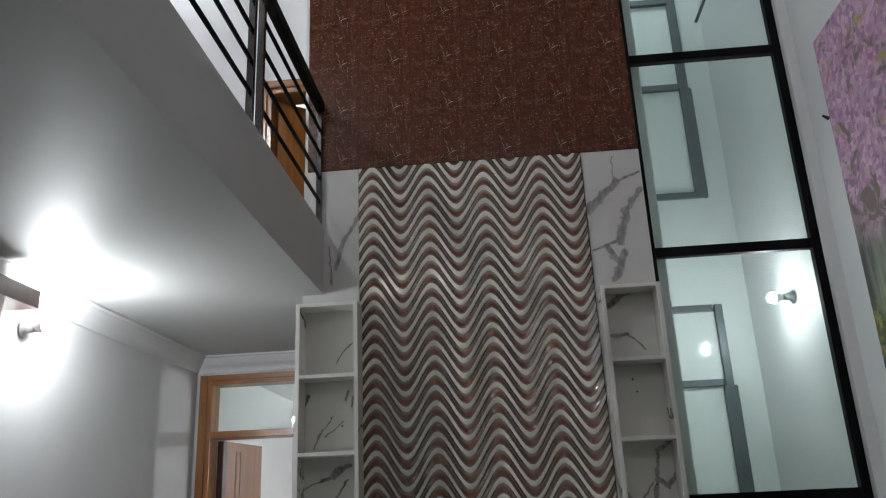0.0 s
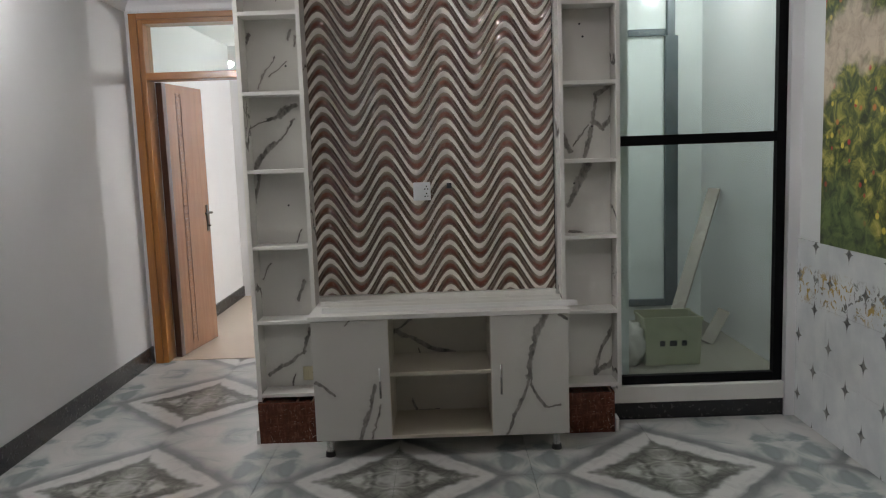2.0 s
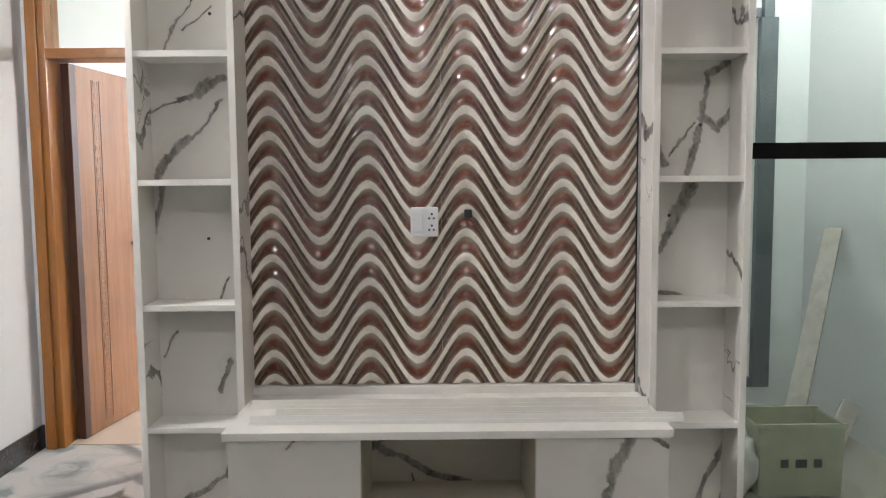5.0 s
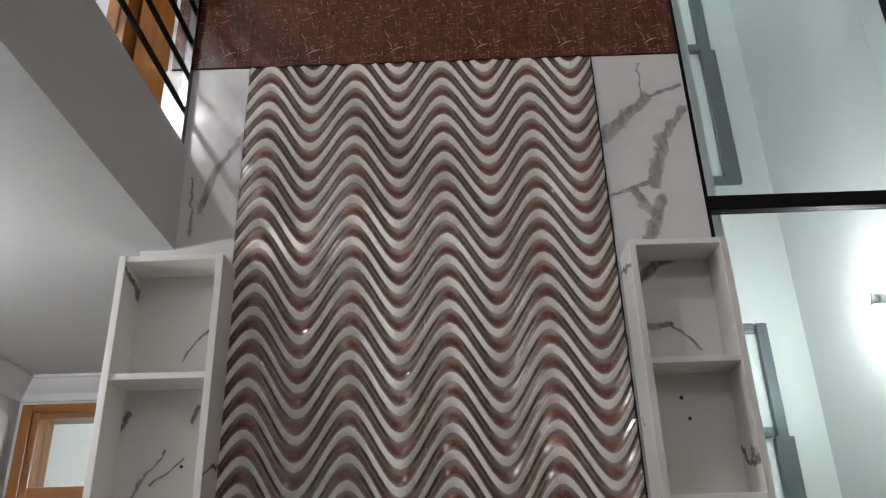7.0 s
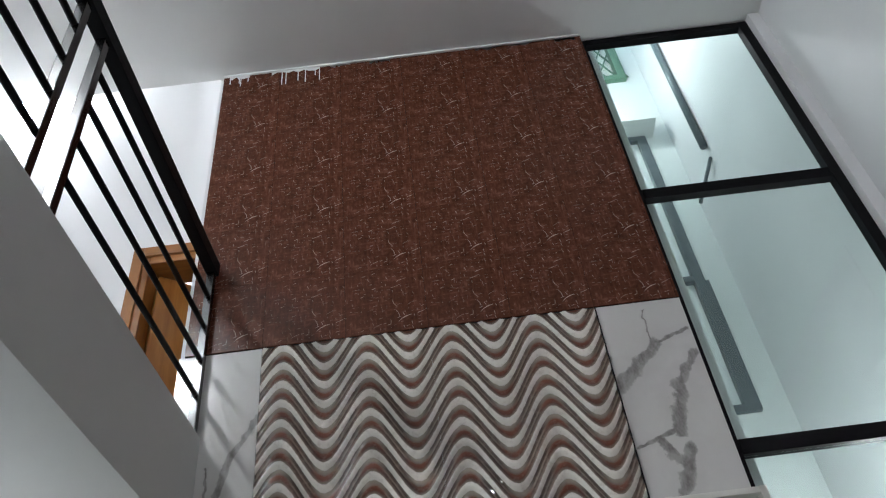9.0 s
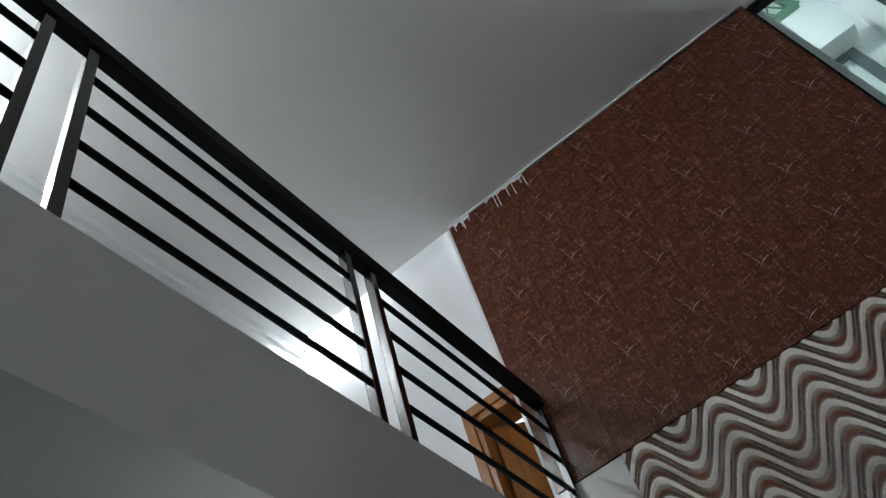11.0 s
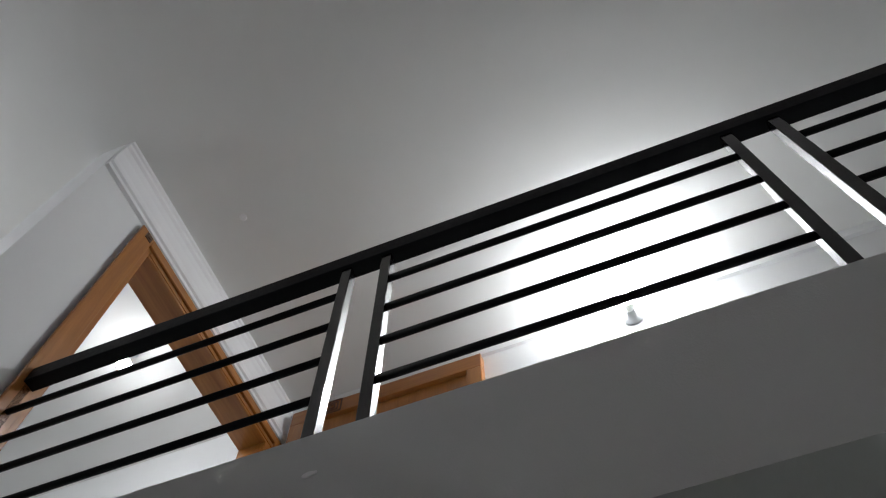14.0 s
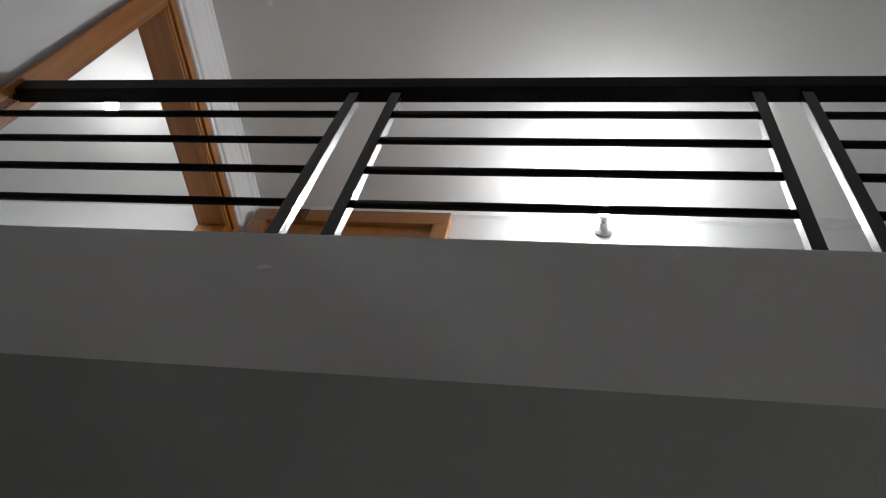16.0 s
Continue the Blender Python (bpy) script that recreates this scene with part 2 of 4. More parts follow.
def floor_print(name):
    """Polished tiles whose print makes a pale lozenge with a rosette over every four."""
    g = Nodes(name)
    p = g.pos()
    x, y, _z = g.xyz(p)
    a = g.m("ABSOLUTE", g.m("SUBTRACT", g.m("FRACT", g.m("DIVIDE", g.m("ADD", x, 12.2 + 0.6), 1.2)), 0.5))
    b = g.m("ABSOLUTE", g.m("SUBTRACT", g.m("FRACT", g.m("DIVIDE", g.m("ADD", y, 12.0 - 3.36 + 0.6), 1.2)), 0.5))
    q = g.vec(a, b, 0.0)
    warp = g.m("MULTIPLY", g.m("SUBTRACT", g.noise(q, 4.5, 4, 0.55, 0.4), 0.5), 0.22)
    d = g.m("ADD", g.m("ADD", g.m("MULTIPLY", a, 2.05), g.m("MULTIPLY", b, 2.05)), warp)
    rose = g.m("ADD", g.m("POWER", g.m("ADD", g.m("POWER", a, 0.8), g.m("POWER", b, 0.8)), 1.25), g.m("MULTIPLY", g.m("SUBTRACT", g.noise(q, 11, 2), 0.5), 0.17))
    inside = g.ramp(g.noise(q, 7.0, 6, 0.6, 1.2), (0.32, (0.60, 0.60, 0.60)), (0.46, (0.80, 0.80, 0.78)), (0.72, (0.74, 0.74, 0.73)))
    flower = g.ramp(g.noise(q, 12, 3, 0.5, 0.9), (0.36, (0.12, 0.125, 0.11)), (0.48, (0.32, 0.325, 0.295)), (0.60, (0.60, 0.60, 0.56)))
    swirl = g.noise(q, 2.9, 4, 0.5, 1.5)
    bands = g.m("FRACT", g.m("MULTIPLY", swirl, 3.6))
    outside = g.ramp(swirl, (0.40, (0.76, 0.76, 0.74)), (0.47, (0.64, 0.66, 0.65)), (0.52, (0.42, 0.48, 0.475)), (0.62, (0.34, 0.41, 0.40)))
    outside = g.mix(g.ramp(bands, (0.0, 0.45), (0.14, 0.0), (0.84, 0.0), (1.0, 0.45)), outside, (0.27, 0.30, 0.30))
    c = g.mix(g.ramp(d, (0.80, 0.0), (0.84, 1.0)), inside, outside)
    band = g.ramp(d, (0.76, 0.0), (0.81, 1.0), (0.88, 0.9), (1.02, 0.0))
    c = g.mix(g.m("MULTIPLY", band, g.m("MULTIPLY_ADD", g.noise(q, 9, 4), 0.6, 0.45)), c, (0.15, 0.17, 0.18))
    core = g.ramp(rose, (0.27, 1.0), (0.31, 0.0))
    rim = g.ramp(rose, (0.18, 0.0), (0.255, 1.0), (0.28, 1.0), (0.33, 0.0))
    c = g.mix(core, c, flower)
    c = g.mix(g.m("MULTIPLY", rim, g.m("MULTIPLY_ADD", g.noise(q, 14, 3), 0.8, 0.2)), c, (0.10, 0.105, 0.095))
    c = g.mix(g.ramp(rose, (0.05, 0.7), (0.11, 0.0)), c, (0.60, 0.60, 0.57))
    dust = g.noise(p, 2.0, 4)
    return g.done(g.mix(1.0, g.mix(0.06, c, (0.5, 0.48, 0.44)), (0.79, 0.79, 0.79), "MULTIPLY"), g.m("MULTIPLY_ADD", dust, 0.16, 0.12), g.noise(p, 3, 2), 0.0003)


def red_stone(name):
    """Dark red-brown polished tile with pale scratches and flecks."""
    g = Nodes(name)
    p = g.obj()
    fine = g.noise(g.map(p, (1, 1, 0.5)), 30, 6, 0.7, 0.6)
    weave = g.m("MAXIMUM", g.noise(g.map(p, (90, 1, 14)), 1.0, 4, 0.6), g.noise(g.map(p, (14, 1, 90)), 1.0, 4, 0.6))
    base = g.ramp(g.m("MULTIPLY_ADD", weave, 0.55, g.m("MULTIPLY", fine, 0.5)), (0.38, (0.056, 0.016, 0.009)), (0.56, (0.118, 0.038, 0.021)), (0.74, (0.25, 0.105, 0.065)))

    x, _y, z = g.xyz(p)

    def strokes(scale, length, width, keep):
        n = g.voronoi(g.vec(x, z, 0.0), scale)
        at, col = g.xyz(n.outputs["Position"]), g.xyz(n.outputs["Color"])
        dx, dz = g.m("SUBTRACT", x, at[0]), g.m("SUBTRACT", z, at[1])
        a = g.m("ADD", g.m("MULTIPLY", g.m("ROUND", g.m("MULTIPLY", col[0], 4.0)), 1.571), g.m("MULTIPLY", g.m("SUBTRACT", col[2], 0.5), 0.9))
        ca, sa = g.m("COSINE", a), g.m("SINE", a)
        u = g.m("ADD", g.m("MULTIPLY", dx, ca), g.m("MULTIPLY", dz, sa))
        v = g.m("SUBTRACT", g.m("MULTIPLY", dz, ca), g.m("MULTIPLY", dx, sa))
        v = g.m("ADD", v, g.m("MULTIPLY", g.m("MULTIPLY", u, u), g.m("MULTIPLY", g.m("SUBTRACT", col[1], 0.5), 22.0)))
        v = g.m("ADD", v, g.m("MULTIPLY", g.m("SUBTRACT", g.noise(p, 60, 3), 0.5), 0.006))
        line = g.ramp(g.m("DIVIDE", g.m("ABSOLUTE", v), width), (0.3, 1.0), (1.0, 0.0))
        ends = g.ramp(g.m("DIVIDE", g.m("ABSOLUTE", u), g.m("MULTIPLY", col[2], length)), (0.5, 1.0), (1.0, 0.0))
        on = g.ramp(col[1], (keep, 0.0), (keep + 0.02, 1.0))
        return g.m("MULTIPLY", g.m("MULTIPLY", line, ends), g.m("MULTIPLY", on, col[2]))
    f = g.m("MAXIMUM", strokes(13, 0.042, 0.0020, 0.55), g.m("MAXIMUM", strokes(24, 0.026, 0.0015, 0.48), strokes(46, 0.010, 0.0014, 0.35)))
    f = g.m("MULTIPLY", f, g.ramp(g.noise(p, 110, 3, 0.6), (0.34, 0.15), (0.48, 1.0)))
    f = g.m("MULTIPLY", f, g.ramp(g.noise(p, 5, 3), (0.40, 0.35), (0.60, 1.0)))
    c = g.mix(g.m("MULTIPLY", f, 0.95), base, (0.66, 0.50, 0.40))
    c = g.mix(g.m("MULTIPLY", g.noise(g.pos(), 1.4, 3), 0.5), c, g.mix(1.0, c, (0.72, 0.62, 0.58), "MULTIPLY"))
    return g.done(c, 0.18, g.noise(p, 4, 3), 0.0005, Specular_IOR_Level=0.3)


def wave_glaze(name):
    """Bands that follow the relief: cream crest, taupe, red-brown."""
    g = Nodes(name)
    u, v, _w = g.xyz(g.uv())
    p = g.pos()
    n = g.m("MULTIPLY", g.m("SUBTRACT", g.noise(p, 70, 4, 0.6), 0.5), 0.10)
    f = g.m("FRACT", g.m("ADD", v, n))
    turn = g.m("ABSOLUTE", g.m("COSINE", g.m("MULTIPLY", g.m("SUBTRACT", u, 0.075), 2 * math.pi / 0.3)))
    turn = g.ramp(turn, (0.55, 0.0), (0.95, 1.0))
    pale = ((0.0, (0.90, 0.86, 0.78)), (0.25, (0.86, 0.81, 0.73)))
    bend = g.ramp(f, *pale, (0.29, (0.38, 0.32, 0.265)), (0.46, (0.23, 0.165, 0.125)), (0.55, (0.165, 0.048, 0.026)), (0.76, (0.12, 0.033, 0.018)),
                  (0.83, (0.13, 0.076, 0.054)), (0.91, (0.22, 0.16, 0.125)), (0.95, (0.88, 0.82, 0.73)))
    flank = g.ramp(f, *pale, (0.29, (0.135, 0.096, 0.074)), (0.42, (0.075, 0.046, 0.034)), (0.56, (0.235, 0.17, 0.13)), (0.67, (0.062, 0.034, 0.024)),
                   (0.80, (0.12, 0.074, 0.055)), (0.90, (0.24, 0.18, 0.14)), (0.95, (0.88, 0.82, 0.73)))
    c = g.mix(turn, flank, bend)
    c = g.mix(g.ramp(g.noise(p, 55, 5, 0.7), (0.50, 0.0), (0.76, 0.40)), c, (0.34, 0.25, 0.19))
    return g.done(c, 0.07, g.noise(p, 60, 2), 0.00002, Specular_IOR_Level=0.75, Coat_Weight=0.3, Coat_Roughness=0.05)


def mural_print(name):
    """Garden print: pink blossom above, a pale path, yellow and red flowers below."""
    g = Nodes(name)
    p = g.pos()
    x, y, z = g.xyz(p)
    q = g.vec(y, z, 0.0)
    wob = g.m("MULTIPLY", g.m("SUBTRACT", g.noise(q, 2.2, 4), 0.5), 0.9)
    h = g.m("ADD", z, wob)
    cell = g.voronoi(g.map(q, (1, 1, 1)), 38)
    tint = g.xyz(cell.outputs["Color"])
    n = g.noise(q, 15, 6, 0.65, 0.8)
    bloom = g.mix(n, g.ramp(tint[0], (0.1, (0.28, 0.07, 0.25)), (0.4, (0.62, 0.24, 0.48)), (0.7, (0.82, 0.58, 0.70)), (0.95, (0.48, 0.11, 0.38))),
                  g.ramp(tint[1], (0.2, (0.72, 0.50, 0.62)), (0.8, (0.42, 0.30, 0.42))))
    bloom = g.mix(g.ramp(g.noise(q, 7, 5, 0.6, 1.0), (0.55, 0.0), (0.62, 1.0)), bloom, (0.22, 0.16, 0.15))
    bloom = g.mix(g.ramp(g.noise(g.map(q, loc=(4, 2, 0)), 8, 3), (0.62, 0.0), (0.68, 1.0)), bloom, (0.42, 0.36, 0.10))
    wood_ = g.ramp(g.noise(g.map(q, (8, 1.2, 1)), 1.0, 5), (0.4, (0.07, 0.06, 0.06)), (0.52, (0.24, 0.25, 0.20)), (0.64, (0.36, 0.42, 0.20)))
    path = g.ramp(n, (0.3, (0.45, 0.33, 0.24)), (0.6, (0.66, 0.54, 0.42)))
    green = g.ramp(n, (0.38, (0.030, 0.045, 0.015)), (0.50, (0.12, 0.14, 0.03)), (0.60, (0.34, 0.31, 0.06)), (0.70, (0.56, 0.44, 0.14)))
    dots = g.voronoi(q, 21)
    pick = g.xyz(dots.outputs["Color"])
    petal = g.m("MULTIPLY", g.ramp(dots.outputs["Distance"], (0.24, 1.0), (0.34, 0.0)), g.ramp(pick[0], (0.66, 0.0), (0.68, 1.0)))
    green = g.mix(petal, green, g.ramp(pick[1], (0.3, (0.55, 0.04, 0.03)), (0.5, (0.72, 0.55, 0.08)), (0.8, (0.60, 0.20, 0.05)), step=True))
    dark = g.ramp(n, (0.35, (0.03, 0.045, 0.02)), (0.6, (0.14, 0.19, 0.06)))
    c = g.mix(g.ramp(g.m("DIVIDE", h, 4.0), (0.255, 0.0), (0.285, 1.0)), dark, green)
    c = g.mix(g.ramp(g.m("DIVIDE", h, 4.0), (0.415, 0.0), (0.43, 1.0)), c, path)
    c = g.mix(g.ramp(g.m("DIVIDE", h, 4.0), (0.47, 0.0), (0.49, 1.0)), c, green)
    c = g.mix(g.ramp(g.m("DIVIDE", h, 4.0), (0.535, 0.0), (0.56, 1.0)), c, wood_)
    c = g.mix(g.ramp(g.m("DIVIDE", h, 4.0), (0.62, 0.0), (0.66, 1.0)), c, bloom)
    return g.done(c, 0.45, n, 0.0004)


def star_tile(name):
    """White glazed tile with staggered four-pointed grey stars and a gilt floral band at the top."""
    g = Nodes(name)
    p = g.pos()
    _x, y, z = g.xyz(p)

    def stars(ou, ov):
        a = g.m("SUBTRACT", g.m("FRACT", g.m("DIVIDE", g.m("ADD", y, 9 + ou), 0.3)), 0.5)
        b = g.m("SUBTRACT", g.m("FRACT", g.m("DIVIDE", g.m("ADD", z, 9 + ov), 0.305)), 0.5)
        r = g.m("ADD", g.m("SQRT", g.m("DIVIDE", g.m("ABSOLUTE", a), 0.16)), g.m("SQRT", g.m("DIVIDE", g.m("ABSOLUTE", b), 0.21)))
        return g.ramp(r, (0.84, 1.0), (1.0, 0.0))
    f = g.m("MAXIMUM", stars(0.102, -0.13), stars(-0.04, 0.0175))
    tone = g.ramp(g.noise(p, 25, 3), (0.4, (0.10, 0.10, 0.10)), (0.6, (0.26, 0.255, 0.245)))
    base = g.ramp(g.noise(p, 6, 4), (0.35, (0.62, 0.64, 0.66)), (0.65, (0.76, 0.77, 0.77)))
    band = g.ramp(g.m("DIVIDE", z, 1.0), (0.60, 0.0), (0.64, 1.0), (0.76, 1.0), (0.80, 0.0))
    flora = g.ramp(g.noise(p, 26, 5, 0.6, 1.0), (0.52, 0.0), (0.57, 1.0))
    gilt = g.ramp(g.noise(p, 8, 2), (0.42, (0.20, 0.20, 0.19)), (0.55, (0.46, 0.32, 0.12)))
    c = g.mix(f, base, tone)
    c = g.mix(g.m("MULTIPLY", band, flora), c, gilt)
    return g.done(c, 0.18, g.m("ADD", f, g.noise(p, 40, 2)), 0.0008)


def glow(name, tone, power):
    g = Nodes(name)
    return g.done((0.9, 0.9, 0.9), 0.4, Emission_Color=(*tone, 1), Emission_Strength=power)


def glass(name, tone, rough=0.0, clear=0.9):
    """Clear pane: lets most light through and mirrors a little."""
    g = Nodes(name)
    t = g.tree.nodes.new("ShaderNodeBsdfTransparent")
    t.inputs[0].default_value = (*tone, 1)
    k = g.tree.nodes.new("ShaderNodeBsdfGlossy")
    k.inputs["Roughness"].default_value = rough
    mx = g.tree.nodes.new("ShaderNodeMixShader")
    fr = g.tree.nodes.new("ShaderNodeLayerWeight")
    g.put(mx.inputs[0], g.m("MULTIPLY_ADD", g.m("POWER", fr.outputs["Facing"], 4.0), 0.6, 0.045))
    g.tree.links.new(t.outputs[0], mx.inputs[1])
    g.tree.links.new(k.outputs[0], mx.inputs[2])
    g.tree.links.new(mx.outputs[0], g.tree.nodes["Material Output"].inputs[0])
    return g.mat


WALL = paint("wall_paint", (0.76, 0.765, 0.77))
CEIL = paint("ceiling_paint", (0.78, 0.78, 0.765))
SHAFT = paint("shaft_paint", (0.72, 0.76, 0.745), 0.5, 0.10)
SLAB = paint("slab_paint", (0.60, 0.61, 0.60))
PLASTER = paint("plaster_white", (0.84, 0.84, 0.85), 0.4, 0.03)
SKIRT = plain("black_skirting_stone", (0.022, 0.022, 0.024), 0.25)
FLOOR = floor_print("printed_marble_floor")
GROUT = plain("tile_grout", (0.32, 0.33, 0.32), 0.8)
BEIGE = paint("beige_floor", (0.62, 0.52, 0.42), 0.25)
RED = red_stone("red_brown_stone")
WAVE = wave_glaze("wave_glaze")
MARBLE = marble("marble_laminate", 1.0, cut=0.020)
BACK_PALE = veined("pale_veined_back_board", VEINS_PALE_BACK)
BACK_BOLD = veined("bold_veined_back_board", VEINS_BOLD_BACK)
MARBLE_W = veined("marble_wall_tile", VEINS_WALL_TILE, (0.74, 0.73, 0.71), (0.20, 0.19, 0.18), (0.40, 0.385, 0.37), 0.14)
DOORS = veined("veined_door_board", VEINS_CONSOLE_DOORS)
# Base darkened to beige for the shade in the middle bays.
BAY_BACK = veined("shade_toned_bay_back_board", VEINS_CONSOLE_BACK, (0.70, 0.665, 0.58))
EDGE = paint("white_board_edge", (0.80, 0.79, 0.75), 0.35, 0.05)
# Beige tone holds the shade inside the console's open bays.
INNER_SHADE = paint("shade_toned_inner_board", (0.66, 0.61, 0.50), 0.4, 0.06)
DUSTY = paint("dusty_shaft_floor", (0.30, 0.28, 0.23), 0.7, 0.25)
OAK = wood("honey_frame_wood", (0.43, 0.175, 0.038), (0.26, 0.090, 0.017))
OAK_X = wood("honey_frame_wood_level", (0.43, 0.175, 0.038), (0.26, 0.090, 0.017), axis=0)
OAK_Y = wood("honey_frame_wood_deep", (0.40, 0.155, 0.034), (0.24, 0.080, 0.016), axis=1)
LEAF = wood("brown_door_leaf", (0.36, 0.17, 0.085), (0.25, 0.11, 0.052), 0.25)
CARVED = wood("carved_line_wood", (0.26, 0.13, 0.085), (0.18, 0.085, 0.05))
DARKWOOD = wood("dark_edge_wood", (0.10, 0.045, 0.03), (0.05, 0.022, 0.015))
BLACK = plain("black_steel", (0.005, 0.005, 0.006), 0.55, 0.0, 60)
BLACK.node_tree.nodes["Principled BSDF"].inputs["Specular IOR Level"].default_value = 0.12
GLOSSBLACK = plain("glossy_black_enamel", (0.008, 0.008, 0.009), 0.16, 0.0, 60)
GLOSSBLACK.node_tree.nodes["Principled BSDF"].inputs["Specular IOR Level"].default_value = 0.9
GREYFRAME = plain("grey_aluminium_frame", (0.10, 0.125, 0.135), 0.35, 0.2, 60)
STEEL = plain("brushed_steel", (0.66, 0.66, 0.64), 0.26, 1.0, 6, 0.03)
ALU = plain("bright_aluminium", (0.84, 0.84, 0.82), 0.30, 0.0, 6, 0.03)
IRON = plain("dark_bronze", (0.10, 0.085, 0.07), 0.35, 0.8, 20, 0.1)
GLASS = glass("window_glass", (0.92, 0.97, 0.955))
MILK = Nodes("milky_glass").done((0.80, 0.86, 0.84), 0.08)
MURAL = mural_print("garden_mural_print")
STAR = star_tile("star_wall_tile")
SOCKETW = plain("white_plastic", (0.80, 0.82, 0.84), 0.3, 0.0, 20, 0.04)
CREAM = plain("cream_plastic", (0.68, 0.62, 0.42), 0.35, 0.0, 20, 0.05)
HOLE = plain("dark_slot", (0.03, 0.03, 0.035), 0.6)
TIN = plain("pale_green_tin", (0.42, 0.43, 0.30), 0.45, 0.0, 12, 0.25)
PLANK = wood("weathered_plank", (0.44, 0.40, 0.35), (0.27, 0.245, 0.21), 0.7)
SACK = paint("white_sack", (0.62, 0.60, 0.56), 0.8, 0.2)
LATTICE = plain("green_grille", (0.10, 0.20, 0.13), 0.4)


# ---- mesh helpers ----
def box(bm, x0, x1, y0, y1, z0, z1, bevel=0.0):
    m = Matrix.LocRotScale(((x0 + x1) / 2, (y0 + y1) / 2, (z0 + z1) / 2), None, (abs(x1 - x0), abs(y1 - y0), abs(z1 - z0)))
    made = bmesh.ops.create_cube(bm, size=1, matrix=m)
    if bevel:
        edges = list({e for v in made["verts"] for e in v.link_edges})
        bmesh.ops.bevel(bm, geom=edges, offset=bevel, segments=2, affect="EDGES", profile=0.6)
    return bm


def boxes(*rows, bevel=0.0):
    bm = bmesh.new()
    for r in rows:
        box(bm, *r, bevel=bevel)
    return bm


def rod(bm, a, b, r, sides=12, r2=None):
    a, b = Vector(a), Vector(b)
    m = Matrix.Translation((a + b) / 2) @ (b - a).to_track_quat("Z", "Y").to_matrix().to_4x4()
    bmesh.ops.create_cone(bm, cap_ends=True, segments=sides, radius1=r, radius2=r if r2 is None else r2, depth=(b - a).length, matrix=m)
    return bm


def lathe(bm, profile, m, sides=20):
    """Turns (radius, height) pairs about the z axis."""
    rings = []
    for r, h in profile:
        rings.append([bm.verts.new(m @ Vector((r * math.cos(2 * math.pi * i / sides), r * math.sin(2 * math.pi * i / sides), h))) for i in range(sides)])
    for lo, hi in zip(rings, rings[1:]):
        for i in range(sides):
            bm.faces.new((lo[i], lo[(i + 1) % sides], hi[(i + 1) % sides], hi[i]))
    bm.faces.new(rings[0][::-1])
    bm.faces.new(rings[-1])
    return bm


def mould(bm, profile, a, b, out):
    """Runs a (depth, drop) profile from a to b; out: the way that the depth goes."""
    a, b, out = Vector(a), Vector(b), Vector(out)
    ends = [[bm.verts.new(e + out * d + Vector((0, 0, -h))) for d, h in profile] for e in (a, b)]
    n = len(profile)
    for i in range(n):
        bm.faces.new((ends[0][i], ends[0][(i + 1) % n], ends[1][(i + 1) % n], ends[1][i]))
    bm.faces.new(ends[0][::-1])
    bm.faces.new(ends[1])
    bmesh.ops.recalc_face_normals(bm, faces=bm.faces)
    return bm


def world_of(ob):
    v = Vector((0, 0, 0))
    while ob:
        v += ob.location
        ob = ob.parent
    return v


def mesh_of(name, bm, material, smooth=False):
    me = bpy.data.meshes.new(name)
    bm.to_mesh(me)
    bm.free()
    for m in (material if isinstance(material, list) else [material]):
        me.materials.append(m)
    if smooth:
        for f in me.polygons:
            f.use_smooth = True
    return me


def part(name, bm, material, parent=None, label="", smooth=False):
    """One mesh object under a thing or a part; bm is in the world's metres."""
    if parent:
        bm.transform(Matrix.Translation(-world_of(parent)))
    ob = new(name, mesh_of(name, bm, material, smooth))
    ob.parent = parent
    return tagged(ob, label)


def thing(name, at, label, category, group="", kind=""):
    ob = new(name)
    ob.location = at
    ob.empty_display_size = 0.1
    return tagged(ob, label, category, group, kind)


def struct(name, bm, material, label, category=""):
    return tagged(part(name, bm, material), label, category or name.split("_")[0], "", "structure")


def holed(u0, u1, z0, z1, holes):
    """Rectangles that fill a wall round its openings (u0, u1, z0, z1)."""
    us = sorted({u0, u1, *[h[0] for h in holes], *[h[1] for h in holes]})
    out = []
    for a, b in zip(us, us[1:]):
        z = z0
        for h in sorted((h for h in holes if h[0] <= a and b <= h[1]), key=lambda h: h[2]):
            if h[2] > z:
                out.append((a, b, z, h[2]))
            z = h[3]
        if z1 > z:
            out.append((a, b, z, z1))
    return out


# ---- the shell ----
T = 0.14
struct("wall_west", boxes((XL - T, XL, YS, YB + 2.6, -0.1, ZU + 0.1)), WALL, "smooth white painted wall with a black skirting", "wall")
struct("wall_east", boxes((XR, XR + T, YS, 5.57, -0.1, 7.1)), WALL, "white painted side wall of the double-height room", "wall")
struct("wall_south", boxes((XL - T, XR + T, YS - T, YS, -0.1, ZU + 0.1)), WALL, "plain white wall closing the room behind", "wall")
struct("wall_passage", boxes(*[(a, b, YB, YB + 0.12, z, w) for a, b, z, w in holed(XL, 0.8, -0.1, ZC, [(-1.975, -1.01, -0.1, 2.365)])]), WALL,
       "white wall at the end of the passage with a wooden doorway", "wall")
struct("wall_gallery_end", boxes((XL, -1.17, YT + 0.10, YT + 0.22, ZS, 5.6), (-1.17, -0.33, YT + 0.10, YT + 0.22, 3.83, ZU), (-1.17, -0.90, YT + 0.10, YT + 0.22, ZU, 5.6)), PLASTER, "bright white end wall of the upper gallery", "wall")
